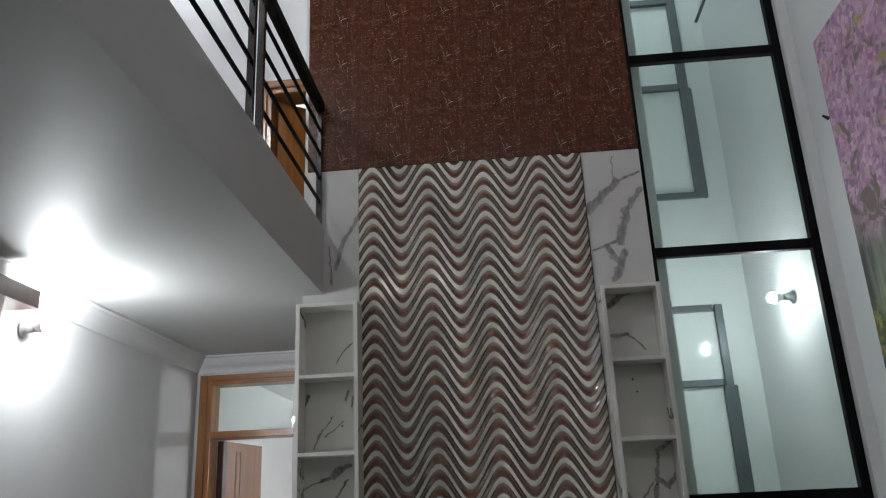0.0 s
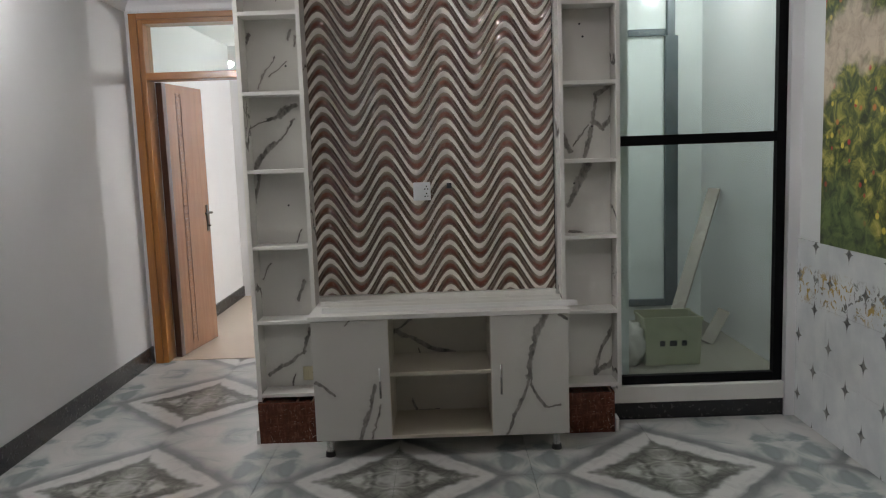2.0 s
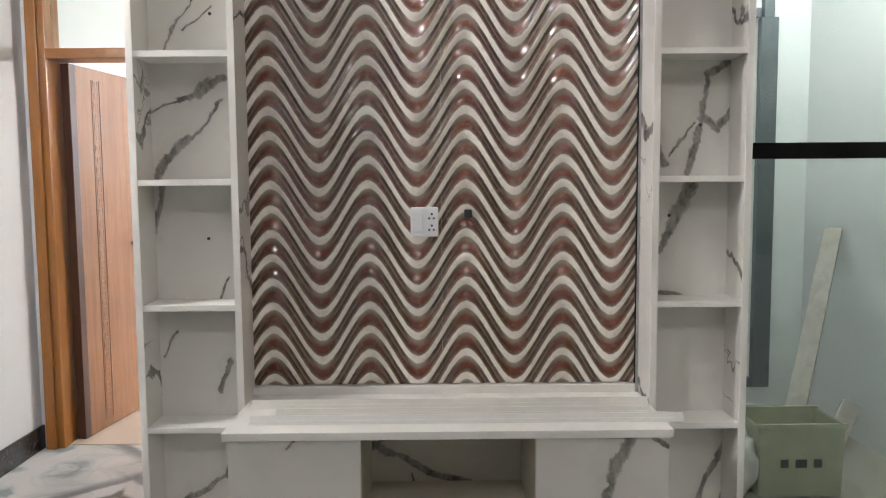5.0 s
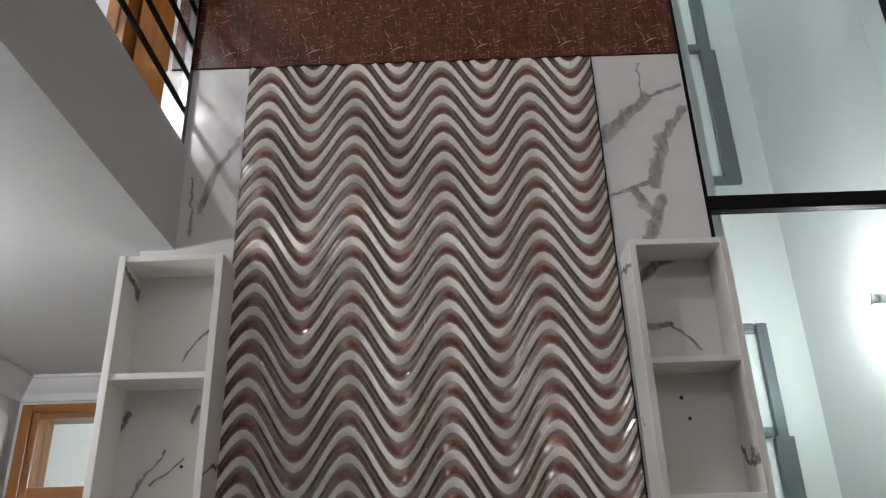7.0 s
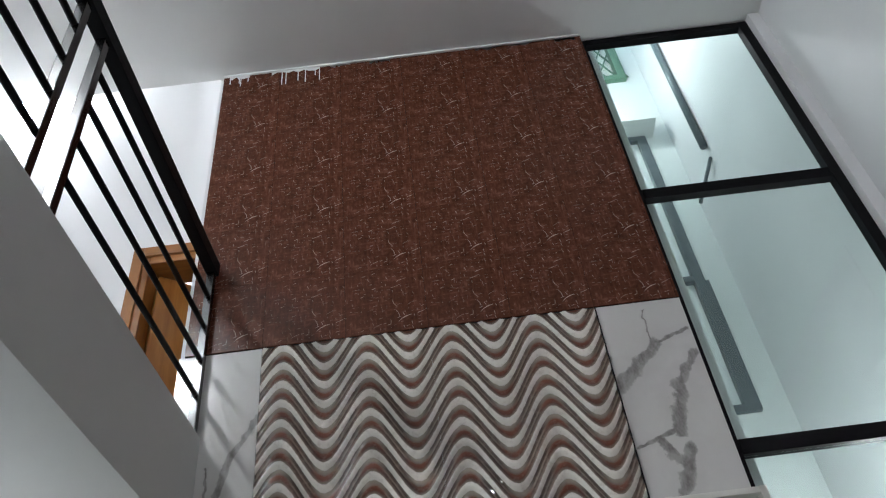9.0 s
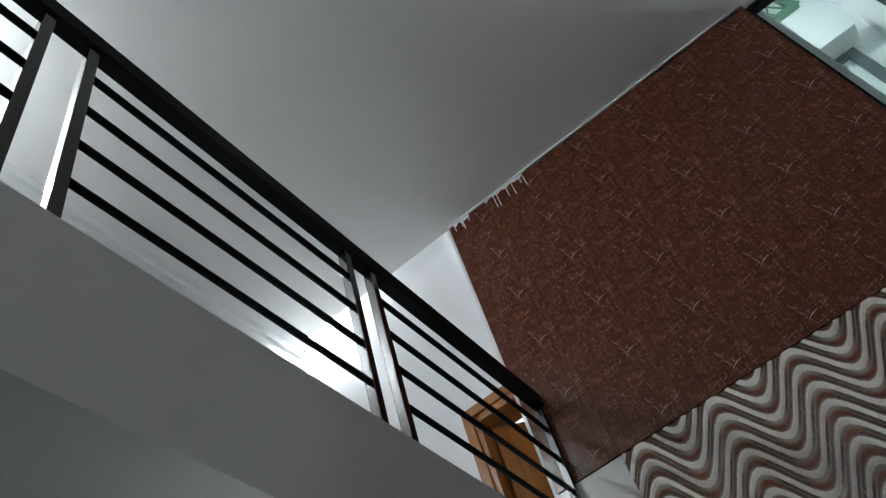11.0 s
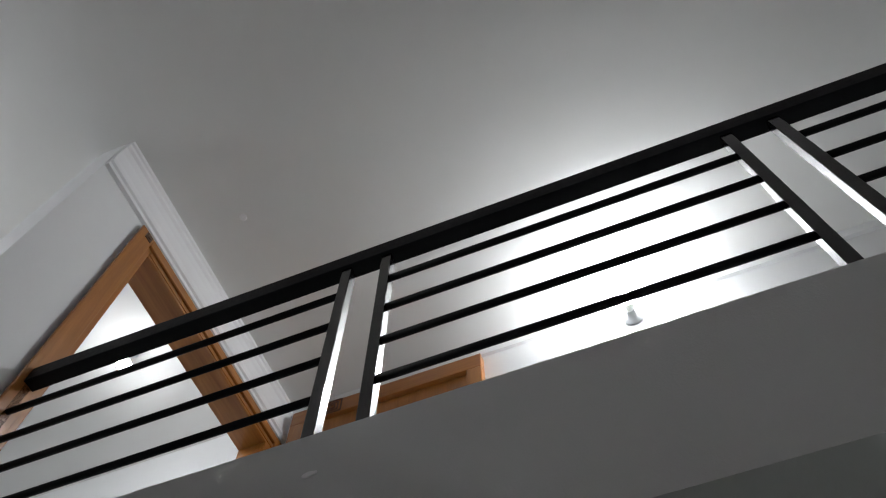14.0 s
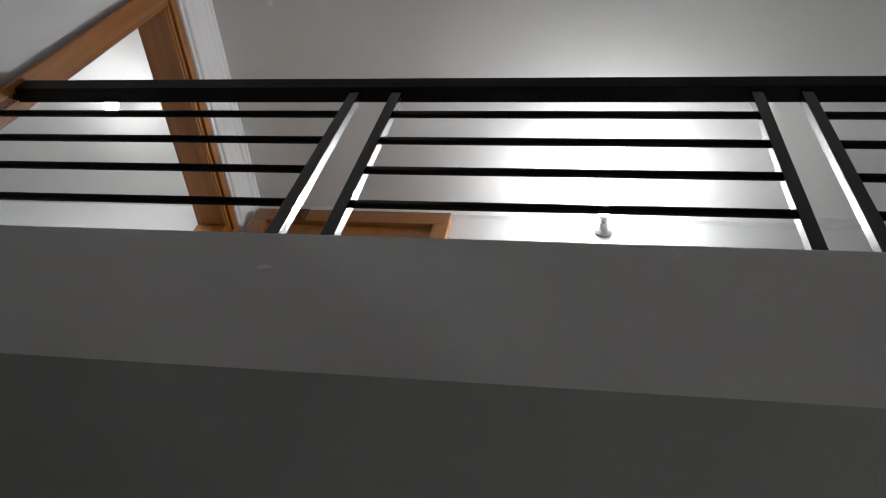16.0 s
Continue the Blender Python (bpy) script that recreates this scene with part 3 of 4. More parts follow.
struct("wall_upper_south", boxes(*[(a, b, YE - 0.12, YE, z, w) for a, b, z, w in holed(XL, XR, ZC, ZU, [(-1.93, -0.85, ZS, 4.57), (-0.487, 1.25, 3.785, ZU)])]), WALL,
       "grey-white upper wall with a wooden doorway and a high opening", "wall")
struct("wall_near", boxes((XG, XR, YE - 0.12, YE, -0.1, ZC)), WALL, "plain white wall closing the room behind the viewer", "wall")
struct("wall_media", boxes((-0.90, 0.912, YT + 0.006, YT + 0.12, -0.1, ZU)), WALL, "tall partition faced with marble, waves and red stone", "wall")
struct("ceiling_upper", boxes((XL - T, XR + T, YS - T, YT, ZU, ZU + 0.12), (-0.90, XR + T, YT, YT + 0.05, ZU, ZU + 0.12), (-0.90, 0.912, YT + 0.05, YB + 0.2, ZU, ZU + 0.12), (XL - T, -0.90, YT + 0.22, YB + 0.2, ZU, ZU + 0.12)), CEIL, "plain off-white ceiling high above the room", "ceiling")
# Added slot: hides the end bulb from the gallery ceiling's underside.
struct("wall_slot", boxes((XL - T, -0.90, YT - 0.10, YT, ZU + 0.12, 5.6), (XL - T, XL, YT, YT + 0.22, ZU + 0.1, 5.6), (-0.90, -0.80, YT, YT + 0.22, ZU + 0.12, 5.6), (XL - T, -0.80, YT - 0.10, YT + 0.22, 5.6, 5.7)), PLASTER,
       "white walls of an added slot that keeps the end bulb's light off the ceiling", "wall")
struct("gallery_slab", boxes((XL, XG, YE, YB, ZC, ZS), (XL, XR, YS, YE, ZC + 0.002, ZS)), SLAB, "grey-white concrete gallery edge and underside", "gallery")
struct("wall_passage_east", boxes((0.8, 0.92, YT + 0.12, YB, -0.1, ZC)), WALL, "plain white passage wall hidden behind the media wall", "wall")
struct("ceiling_passage", boxes((XG, 0.92, YT + 0.12, YB, ZC, ZC + 0.1)), CEIL, "white ceiling of the passage", "ceiling")
struct("wall_back_hidden", boxes((XG, 0.945, YB - 0.9, YB - 0.8, ZC + 0.1, ZU)), WALL, "plain wall behind the media wall", "wall")

# room beyond the lower door
struct("wall_far_room", boxes((XL, 0.9, 8.0, 8.1, -0.1, ZC), (0.8, 0.9, YB + 0.12, 8.0, -0.1, ZC)), WALL, "white walls of the room beyond the door", "wall")
struct("ceiling_far_room", boxes((XL - T, 0.9, YB + 0.12, 8.1, ZC, ZC + 0.1)), CEIL, "white ceiling of the room beyond the door", "ceiling")
struct("floor_far_room", boxes((XL, 0.9, YB + 0.03, 8.0, -0.1, 0.004)), BEIGE, "glossy beige floor of the room beyond the door", "floor")

# light shaft
YH = 5.43                                    # back wall of the light shaft
struct("wall_shaft", boxes(*[(a, b, YH + 0.02, YH + 0.14, z, w) for a, b, z, w in holed(0.945, XR, -0.1, 7.1, [(0.945, 1.63, 0.31, 2.65), (0.945, 1.63, 3.47, 5.62), (0.945, 1.68, 6.32, 6.9)])],
                          (0.905, 1.0, 4.12, YH + 0.02, -0.1, 7.1)), SHAFT, "greenish white painted walls of the narrow light shaft", "wall")
struct("wall_shaft_parapet", boxes((0.912, XR, YT - 0.05, YT + 0.05, ZU + 0.12, 7.1)), SHAFT, "painted parapet of the light shaft above the room", "wall")
struct("floor_shaft", boxes((0.945, XR, 4.08, YH + 0.02, -0.1, 0.19)), DUSTY, "dusty white floor of the light shaft", "floor")
struct("wall_shaft_rooms", boxes((0.6, XR, 6.2, 6.3, -0.1, 7.1)), SHAFT, "pale wall behind the inner windows", "wall")
struct("shaft_hood", boxes((0.945, 1.70, YH - 0.16, YH + 0.02, 5.66, 5.80), bevel=0.004), SHAFT, "painted concrete hood over the high shaft window", "hood")

# skirtings and cornices
g = bmesh.new()
box(g, XL, XL + 0.014, YS, YB, 0.0, 0.12, 0.003)
struct("baseboard", g, SKIRT, "black polished stone skirting along the white wall", "baseboard")
struct("baseboard_far_room", boxes((XL, XL + 0.014, YB + 0.9, 8.0, 0.004, 0.11)), SKIRT, "black skirting in the room beyond the door", "baseboard")
CORN = [(0, 0), (0.085, 0), (0.085, 0.012), (0.072, 0.018), (0.066, 0.03), (0.045, 0.06), (0.022, 0.082), (0.016, 0.095), (0.012, 0.115), (0, 0.115)]
struct("trim_lower", mould(bmesh.new(), CORN, (XL, YS, ZC), (XL, YB, ZC), (1, 0, 0)), PLASTER, "white plaster cornice under the gallery", "trim")
struct("trim_passage", mould(bmesh.new(), CORN, (XL, YB, ZC), (0.8, YB, ZC), (0, -1, 0)), PLASTER, "white plaster cornice over the doorway", "trim")
CORN2 = [(0, 0), (0.040, 0), (0.040, 0.016), (0.032, 0.022), (0.032, 0.040), (0.022, 0.052), (0.015, 0.085), (0.014, 0.150), (0.020, 0.182), (0.028, 0.194), (0.028, 0.214), (0.018, 0.220), (0.018, 0.240), (0, 0.243)]
struct("trim_upper", mould(bmesh.new(), CORN2, (XL, YE, ZU), (-0.49, YE, ZU), (0, 1, 0)), PLASTER, "moulded white plaster cornice over the upper doorway", "trim")
struct("trim_gallery", boxes((XL, XL + 0.02, YE, YT + 0.1, ZU - 0.05, ZU)), PLASTER, "thin white plaster edge along the gallery ceiling", "trim")

# ---- media wall facing ----
facing = thing("media_wall_facing", (0, YT, 0), "media wall facing of marble tiles, wavy relief and red stone", "wall cladding", kind="structure")
part("stone_bed", boxes((-0.88, 0.910, YT - 0.006, YT + 0.006, 3.214, ZU)), SKIRT, facing)
stone = {}
for i in range(-3, 4):
    for j in range(6):
        x0, x1, z0, z1 = max(-0.88, 0.3 * i), min(0.910, 0.3 * i + 0.3), 3.214 + 0.3 * j, min(ZU, 3.514 + 0.3 * j)
        size = (round(x0 - 0.3 * i, 3), round(x1 - 0.3 * i, 3), round(z1 - z0, 3))
        if size not in stone:
            stone[size] = mesh_of("stone_tile", box(bmesh.new(), size[0] + 0.0004, size[1] - 0.0004, -0.012, -0.006, 0.0004, size[2] - 0.0004, 0.0006), RED)
        ob = new("stone_tile", stone[size])
        ob.parent = facing
        ob.location = (0.3 * i, 0, z0)
        tagged(ob, "dark red-brown stone tile with pale scratches")
part("side_marble", boxes((-0.90, -0.602, YT - 0.006, YT + 0.006, 0.2, 3.212)), MARBLE_W, facing, "white marble tile with grey veins")
part("side_marble", boxes((0.602, 0.910, YT - 0.006, YT + 0.006, 0.2, 3.212)), MARBLE_W, facing, "white marble tile with grey veins")
part("joint_strip", boxes((0.6, 0.6035, YT - 0.014, YT + 0.006, 0.7, 3.212)), BLACK, facing)

drips = thing("paint_smear", (0, YT - 0.012, ZU - 0.05), "white paint smears dripping over the top of the red stone", "paint")
rng = random.Random(5)
for x, w, n in ((-0.80, 0.05, 4), (-0.52, 0.12, 7), (-0.30, 0.05, 0), (-0.10, 0.05, 0), (0.52, 0.14, 0), (0.83, 0.05, 0)):
    bm = bmesh.new()
    pts = [(x - w, ZU), (x + w, ZU)] + [(x + w - 2 * w * k / 9, ZU - 0.014 - rng.random() * 0.022) for k in range(10)]
    bm.faces.new([bm.verts.new((a, YT - 0.0135, b)) for a, b in pts])
    for k in range(n):
        a, d = x - w + 2 * w * rng.random(), 0.05 + 0.07 * rng.random()
        box(bm, a, a + 0.004, YT - 0.0145, YT - 0.0118, ZU - d, ZU - 0.01)
    bmesh.ops.solidify(bm, geom=[f for f in bm.faces if len(f.verts) > 4], thickness=0.002)
    part("smear", bm, PLASTER, drips)
struct("trim_stone_top", boxes((-0.88, 0.905, YT - 0.022, YT - 0.0125, ZU - 0.010, ZU)), PLASTER, "thin white paint line along the top of the red stone", "trim")

RIDGE, PITCH, SWING = 0.0095, 0.075, 0.087


def wave_tile(z0, z1):
    """One relief tile 0.6 m wide from z0 to z1, its base at z0, its middle at x = 0."""
    bm = bmesh.new()
    uv = bm.loops.layers.uv.new("bands")
    nx, nz = 96, max(8, round((z1 - z0) / 0.003))
    rows, val = [], {}
    for j in range(nz + 1):
        row = []
        for i in range(nx + 1):
            x, z = -0.29985 + 0.5997 * i / nx, z0 + (z1 - z0) * j / nz
            c = math.cos(2 * math.pi * (x - 0.075) / 0.3)
            f = SWING * math.asin(0.62 * c) / math.asin(0.62)
            w = (z - 0.735 + SWING - f) / PITCH
            lift = 0.5 - 0.5 * math.cos(2 * math.pi * (w - 0.07 + 0.5))
            v = bm.verts.new((x, -RIDGE * lift, z - z0))
            val[v] = (x, -w)
            row.append(v)
        rows.append(row)
    for lo, hi in zip(rows, rows[1:]):
        for i in range(nx):
            f = bm.faces.new((lo[i], lo[i + 1], hi[i + 1], hi[i]))
            for loop in f.loops:
                loop[uv].uv = val[loop.vert]
    return mesh_of("wave_tile", bm, WAVE, True)


panel = thing("wave_panel", (0, YT - 0.002, 0.703), "glossy brown and cream wall tiles with wavy relief", "wall tiles")
zs = 0.703
whole = wave_tile(0.703, 1.003)
while zs < 3.2:
    me = whole if zs + 0.3 < 3.212 else wave_tile(zs, 3.212)
    for cx in (-0.3, 0.3):
        ob = new("wave_tile", me)
        ob.parent = panel
        ob.location = (cx, 0, zs - 0.703)
    zs += 0.3

# plain ledge under the waves and plinths
struct("media_ledge", boxes((-0.6, 0.6, YT - 0.03, YT + 0.006, 0.2, 0.70), bevel=0.002), EDGE, "white ledge below the wavy tiles", "ledge")


def plinth(x0, x1, seam):
    base = thing("shelf_plinth", ((x0 + x1) / 2, 3.9, 0), "low red-brown stone plinth under the wall shelf", "plinth", "shelf plinths")
    part("stone_face", boxes((x0, x1, 3.83, YT - 0.008, 0, 0.205), bevel=0.003), RED, base)
    part("edge_tile", boxes((seam - 0.008, seam + 0.008, 3.824, 3.9, 0, 0.07), bevel=0.002), EDGE, base, "chipped white tile edge")


plinth(-0.895, -0.585, -0.90)
plinth(0.605, 0.86, 0.872)


def shelf_unit(x0, x1, back, label):
    """Tall open box of six bays against the wall."""
    unit = thing("wall_shelf", ((x0 + x1) / 2, 3.93, 0.205), label, "shelf unit", "tall wall shelves")
    y0, y1, z0, z1, t = 3.855, YT - 0.010, 0.207, 2.436, 0.018
    part("side_panel", boxes((x0, x0 + t, y0, y1, z0, z1), bevel=0.0015), MARBLE, unit)
    part("side_panel", boxes((x1 - t, x1, y0, y1, z0, z1), bevel=0.0015), MARBLE, unit)
    part("back_panel", boxes((x0 + t, x1 - t, y1 - 0.006, y1, z0, z1)), back, unit, "white back board with dark veins")
    part("top_board", boxes((x0 + t, x1 - t, y0, y1 - 0.006, z1 - t, z1), bevel=0.0015), EDGE, unit)
    for k in range(6):
        z = 2.07 - 0.367 * k
        part("shelf_board", boxes((x0 + t, x1 - t, y0 + 0.002, y1 - 0.006, z - t / 2, z + t / 2), bevel=0.0015), EDGE, unit)
    for x in (x0, x1 - t):
        part("edge_band", boxes((x - 0.001, x + t + 0.001, y0 - 0.004, y0, z0, z1), bevel=0.001), EDGE, unit, "plain white edge band")
    return unit


shelf_unit(-0.895, -0.588, BACK_PALE, "tall white marble-look wall shelf with six empty open bays")
shelf_unit(0.612, 0.898, BACK_BOLD, "tall white marble-look wall shelf with bold dark veins beside the window")


# ---- media console ----
def console():
    c = thing("media_console", (0.015, 3.8, 0), "low white marble-look media console with two doors and open middle bays", "cabinet")
    x0, x1, y0, y1, z0, z1 = -0.575, 0.60, 3.61, YT - 0.035, 0.085, 0.655
    xa, xb, t = -0.222, 0.243, 0.018
    part("side_panel", boxes((x0, x0 + t, y0 + 0.02, y1, z0, z1)), MARBLE, c)
    part("side_panel", boxes((x1 - t, x1, y0 + 0.02, y1, z0, z1)), MARBLE, c)
    part("divider", boxes((xa - t, xa, y0 + 0.004, y1, z0 + t, z1), bevel=0.001), INNER_SHADE, c)
    part("divider", boxes((xb, xb + t, y0 + 0.004, y1, z0 + t, z1), bevel=0.001), INNER_SHADE, c)
    part("bottom_board", boxes((x0 + t, x1 - t, y0 + 0.003, y1, z0, z0 + t), bevel=0.001), INNER_SHADE, c)
    part("back_board", boxes((x0 + t, x1 - t, y1 - 0.006, y1 - 0.001, z0 + t, z1)), BAY_BACK, c, "back board with dark slanting veins")
    part("middle_shelf", boxes((xa, xb, y0 + 0.006, y1 - 0.006, 0.383, 0.401), bevel=0.001), INNER_SHADE, c)
    part("top_board", boxes((x0 - 0.012, x1 + 0.008, y0 - 0.012, YT - 0.031, z1, z1 + 0.022), bevel=0.002), EDGE, c, "plain white top with a thin overhang")
    for a, b, hx in ((x0, xa - 0.002, xa - 0.045), (xb + 0.002, x1, xb + 0.045)):
        d = part("cabinet_door", boxes((a, b, y0, y0 + 0.018, z0 + 0.002, z1 - 0.004), bevel=0.0015), DOORS, c, "flat white door with dark veins")
        h = bmesh.new()
        rod(h, (hx, y0 - 0.020, 0.29), (hx, y0 - 0.020, 0.43), 0.0055)
        rod(h, (hx, y0 - 0.020, 0.31), (hx, y0 + 0.002, 0.31), 0.004)
        rod(h, (hx, y0 - 0.020, 0.41), (hx, y0 + 0.002, 0.41), 0.004)
        part("bar_handle", h, STEEL, d, "slim steel bar handle", True)
    for x in (x0 + 0.055, x1 - 0.055):
        for y in (y0 + 0.04, y1 - 0.05):
            f = part("foot", rod(bmesh.new(), (x, y, 0.022), (x, y, z0), 0.017, 16), STEEL, c, "short steel foot")
            part("foot_cap", rod(bmesh.new(), (x, y, 0), (x, y, 0.024), 0.024, 16, 0.021), HOLE, f, "black plastic foot cap")


console()


def strip(x0, x1, y, z, w, label, mat):
    s = part("trim_strip", boxes((x0, x1, y, y + w, z, z + 0.012), (x0 + 0.002, x1 - 0.002, y + 0.002, y + 0.005, z + 0.011, z + 0.026), bevel=0.001), mat)
    return tagged(s, label, "metal strip", "loose trim strips")


strip(-0.53, 0.655, 3.665, 0.677, 0.028, "long bright metal edging strip lying on the console", ALU)
strip(-0.47, 0.58, 3.73, 0.677, 0.05, "long white plastic trim strip lying on the console", EDGE)
strip(-0.56, 0.60, 3.82, 0.677, 0.035, "long white plastic trim strip lying behind another on the console", EDGE)

# ---- wall socket and cable hole ----
sock = thing("wall_socket", (-0.052, YT - 0.016, 1.21), "white square wall socket on the wavy tiles", "socket")
part("plate", boxes((-0.095, -0.010, YT - 0.026, YT - 0.004, 1.166, 1.256), bevel=0.004), SOCKETW, sock)
part("rocker", boxes((-0.088, -0.058, YT - 0.030, YT - 0.026, 1.18, 1.242), bevel=0.002), SOCKETW, sock)
for hx, hz in ((-0.030, 1.235), (-0.038, 1.222), (-0.024, 1.222), (-0.030, 1.200), (-0.038, 1.187), (-0.024, 1.187)):
    part("pin_hole", rod(bmesh.new(), (hx, YT - 0.0275, hz), (hx, YT - 0.02, hz), 0.0035, 8), HOLE, sock)
tagged(part("cable_hole", boxes((0.070, 0.094, YT - 0.018, YT - 0.004, 1.222, 1.248), bevel=0.003), HOLE), "small dark square cable hole in the tiles", "hole")

# ---- tall shaft window ----
W0, W1, YW = 0.913, 1.762, 4.045
win = thing("window_1", ((W0 + W1) / 2, YW, 0.15), "tall black-framed glazed window of four stacked panes", "window", kind="structure")
part("stile", boxes((W0, W0 + 0.022, YW - 0.02, YW + 0.02, 0.175, ZU), bevel=0.002), BLACK, win)
part("stile", boxes((W1 - 0.045, W1, YW - 0.024, YW + 0.02, 0.175, ZU), bevel=0.002), BLACK, win)
levels = [(0.175, 0.220), (1.397, 1.447), (2.608, 2.660), (3.745, 3.797), (ZU - 0.04, ZU)]
for a, b in levels:
    part("rail", boxes((W0 + 0.022, W1 - 0.045, YW - 0.022, YW + 0.018, a, b), bevel=0.002), BLACK, win)
for (_a, lo), (hi, _b) in zip(levels, levels[1:]):
    pane = part("pane", boxes((W0 + 0.022, W1 - 0.045, YW - 0.002, YW + 0.002, lo, hi)), GLASS, win, "clear glass pane with a green tint")
    pane.visible_shadow = False
struct("window_sill", boxes((W0 - 0.02, W1 - 0.002, YT - 0.012, YW + 0.03, 0.09, 0.175), bevel=0.004), EDGE, "worn white sill below the tall window", "sill")
struct("window_plinth", boxes((W0 - 0.02, W1 - 0.002, YT - 0.002, YW + 0.03, 0.0, 0.09)), SKIRT, "black stone plinth below the tall window", "plinth")
struct("window_reveal", boxes((W1, XR, YT - 0.02, YW + 0.05, 0.0, ZU)), PLASTER, "white plaster reveal beside the tall window", "wall")


def shaft_window(x1, z0, z1, cross, slim, label):
    """Grey window on the back wall of the shaft; slim: the width of its frame above the first transom."""
    w = thing("shaft_window", (1.3, YH, z0), label, "window", "windows inside the shaft")
    x0, y0, y1 = 0.96, YH - 0.012, YH + 0.06
    part("stile", boxes((x1 - 0.085, x1, y0, y1, z0, cross[0]), bevel=0.003), GREYFRAME, w)
    part("stile", boxes((x1 - 0.02 - slim, x1 - 0.02, y0 + 0.004, y1, cross[0], z1), bevel=0.003), GREYFRAME, w)
    part("stile", boxes((x0, x0 + 0.06, y0, y1, z0, z1), bevel=0.003), GREYFRAME, w)
    for z in (z0, *cross, z1 - 0.045):
        part("rail", boxes((x0 + 0.06, x1 - 0.085, y0 + 0.003, y1 - 0.002, z, z + 0.045), bevel=0.003), GREYFRAME, w)
    zs_ = [z0 + 0.045, *[k for c in cross for k in (c, c + 0.045)], z1 - 0.045]
    for a, b in zip(zs_[::2], zs_[1::2]):
        part("pane", boxes((x0 + 0.06, x1 - 0.02 - slim if a > cross[0] else x1 - 0.085, YH + 0.028, YH + 0.036, a, b)), MILK, w, "milky white glass pane")


shaft_window(1.65, 0.292, 2.67, (2.118,), 0.05, "grey-framed milky window inside the light shaft")
shaft_window(1.66, 3.455, 5.66, (4.33, 5.085), 0.065, "tall grey-framed window high inside the light shaft")
grille = thing("window_grille", (1.4, YH, 6.32), "green metal lattice window grille high in the shaft", "grille")
part("grille_frame", boxes((1.62, 1.68, YH - 0.02, YH + 0.04, 6.32, 6.9), (0.96, 1.62, YH - 0.02, YH + 0.04, 6.32, 6.37)), LATTICE, grille)
for k in range(8):
    for s in (1, -1):
        gx = 1.06 + 0.075 * k
        part("lattice_bar", rod(bmesh.new(), (gx - 0.12 * s, YH + 0.01, 6.36), (gx + 0.12 * s, YH + 0.01, 6.88), 0.007, 6), LATTICE, grille)
# Pale pane stands in for the lit room behind the grille.
tagged(part("bright_pane", boxes((0.96, 1.66, YH + 0.06, YH + 0.07, 6.33, 6.89)), EDGE), "cream pane standing in for the lit room behind the grille", "curtain")
tagged(part("drain_pipe", rod(bmesh.new(), (XR - 0.026, 5.03, 5.06), (XR - 0.026, 5.03, 7.05), 0.024, 14), GREYFRAME, smooth=True), "grey drain pipe running down the shaft wall", "pipe")
tagged(part("pipe_stub", rod(bmesh.new(), (XR - 0.005, 5.05, 4.98), (1.70, 5.19, 4.74), 0.012, 10), GREYFRAME, smooth=True), "short grey pipe stub slanting out of the shaft wall", "pipe")


# ---- things in the shaft ----
def bucket():
    b = thing("paint_tin", (1.288, 4.41, 0.19), "square pale green paint tin standing on the shaft floor", "tin")
    bm = bmesh.new()
    x, y = 1.288, 4.41
    vs = [[bm.verts.new((x + sx * w, y + sy * w * 0.7, z)) for sx, sy in ((-1, -1), (1, -1), (1, 1), (-1, 1))] for w, z in ((0.150, 0.19), (0.158, 0.455), (0.151, 0.455), (0.143, 0.205))]
    for lo, hi in zip(vs, vs[1:]):
        for i in range(4):
            bm.faces.new((lo[i], lo[(i + 1) % 4], hi[(i + 1) % 4], hi[i]))
    bm.faces.new(vs[0][::-1])
    bm.faces.new(vs[-1])
    bmesh.ops.bevel(bm, geom=list(bm.edges), offset=0.004, segments=2, affect="EDGES")
    part("tin_body", bm, TIN, b)
    part("rim", boxes((x - 0.162, x + 0.162, y - 0.116, y - 0.106, 0.440, 0.462), bevel=0.002), TIN, b, "rolled tin rim")
    part("rim", boxes((x - 0.162, x + 0.162, y + 0.106, y + 0.116, 0.440, 0.462), bevel=0.002), TIN, b, "rolled tin rim")
    for k, w in ((-0.06, 0.014), (0, 0.020), (0.06, 0.014)):
        part("printed_mark", boxes((x + k - w, x + k + w, y - 0.1105, y - 0.1045, 0.30, 0.33)), HOLE, b, "small dark printed mark")


bucket()


def lean(name, foot, tip, wide, turn, label):
    """A board from foot to tip, turned about its length."""
    foot, tip = Vector(foot), Vector(tip)
    ob = part(name, boxes((-wide / 2, wide / 2, -0.012, 0.012, 0, (tip - foot).length), bevel=0.003), PLANK)
    ob.matrix_world = Matrix.Translation(foot) @ (tip - foot).to_track_quat("Z", "Y").to_matrix().to_4x4() @ pose(0, 0, 0, 0, 0, turn)
    return tagged(ob, label, "plank")


lean("plank", (1.265, 4.41, 0.212), (1.785, 5.10, 1.105), 0.075, 0, "weathered grey plank standing in the paint tin")
lean("plank", (1.62, 4.74, 0.195), (1.775, 4.88, 0.36), 0.075, 30, "short grey board leaning on the shaft wall")
bm = bmesh.new()
bmesh.ops.create_icosphere(bm, subdivisions=4, radius=1)
for v in bm.verts:
    n = noise.noise(v.co * 2.1) * 0.22 + noise.noise(v.co * 5.3) * 0.09
    v.co = Vector((1.07 + v.co.x * 0.10 * (1 + n), 4.40 + v.co.y * 0.12 * (1 + n), max(0.191, 0.29 + v.co.z * 0.13 * (1 + n))))
tagged(part("sack", bm, SACK, smooth=True), "crumpled dirty white sack beside the paint tin", "sack")


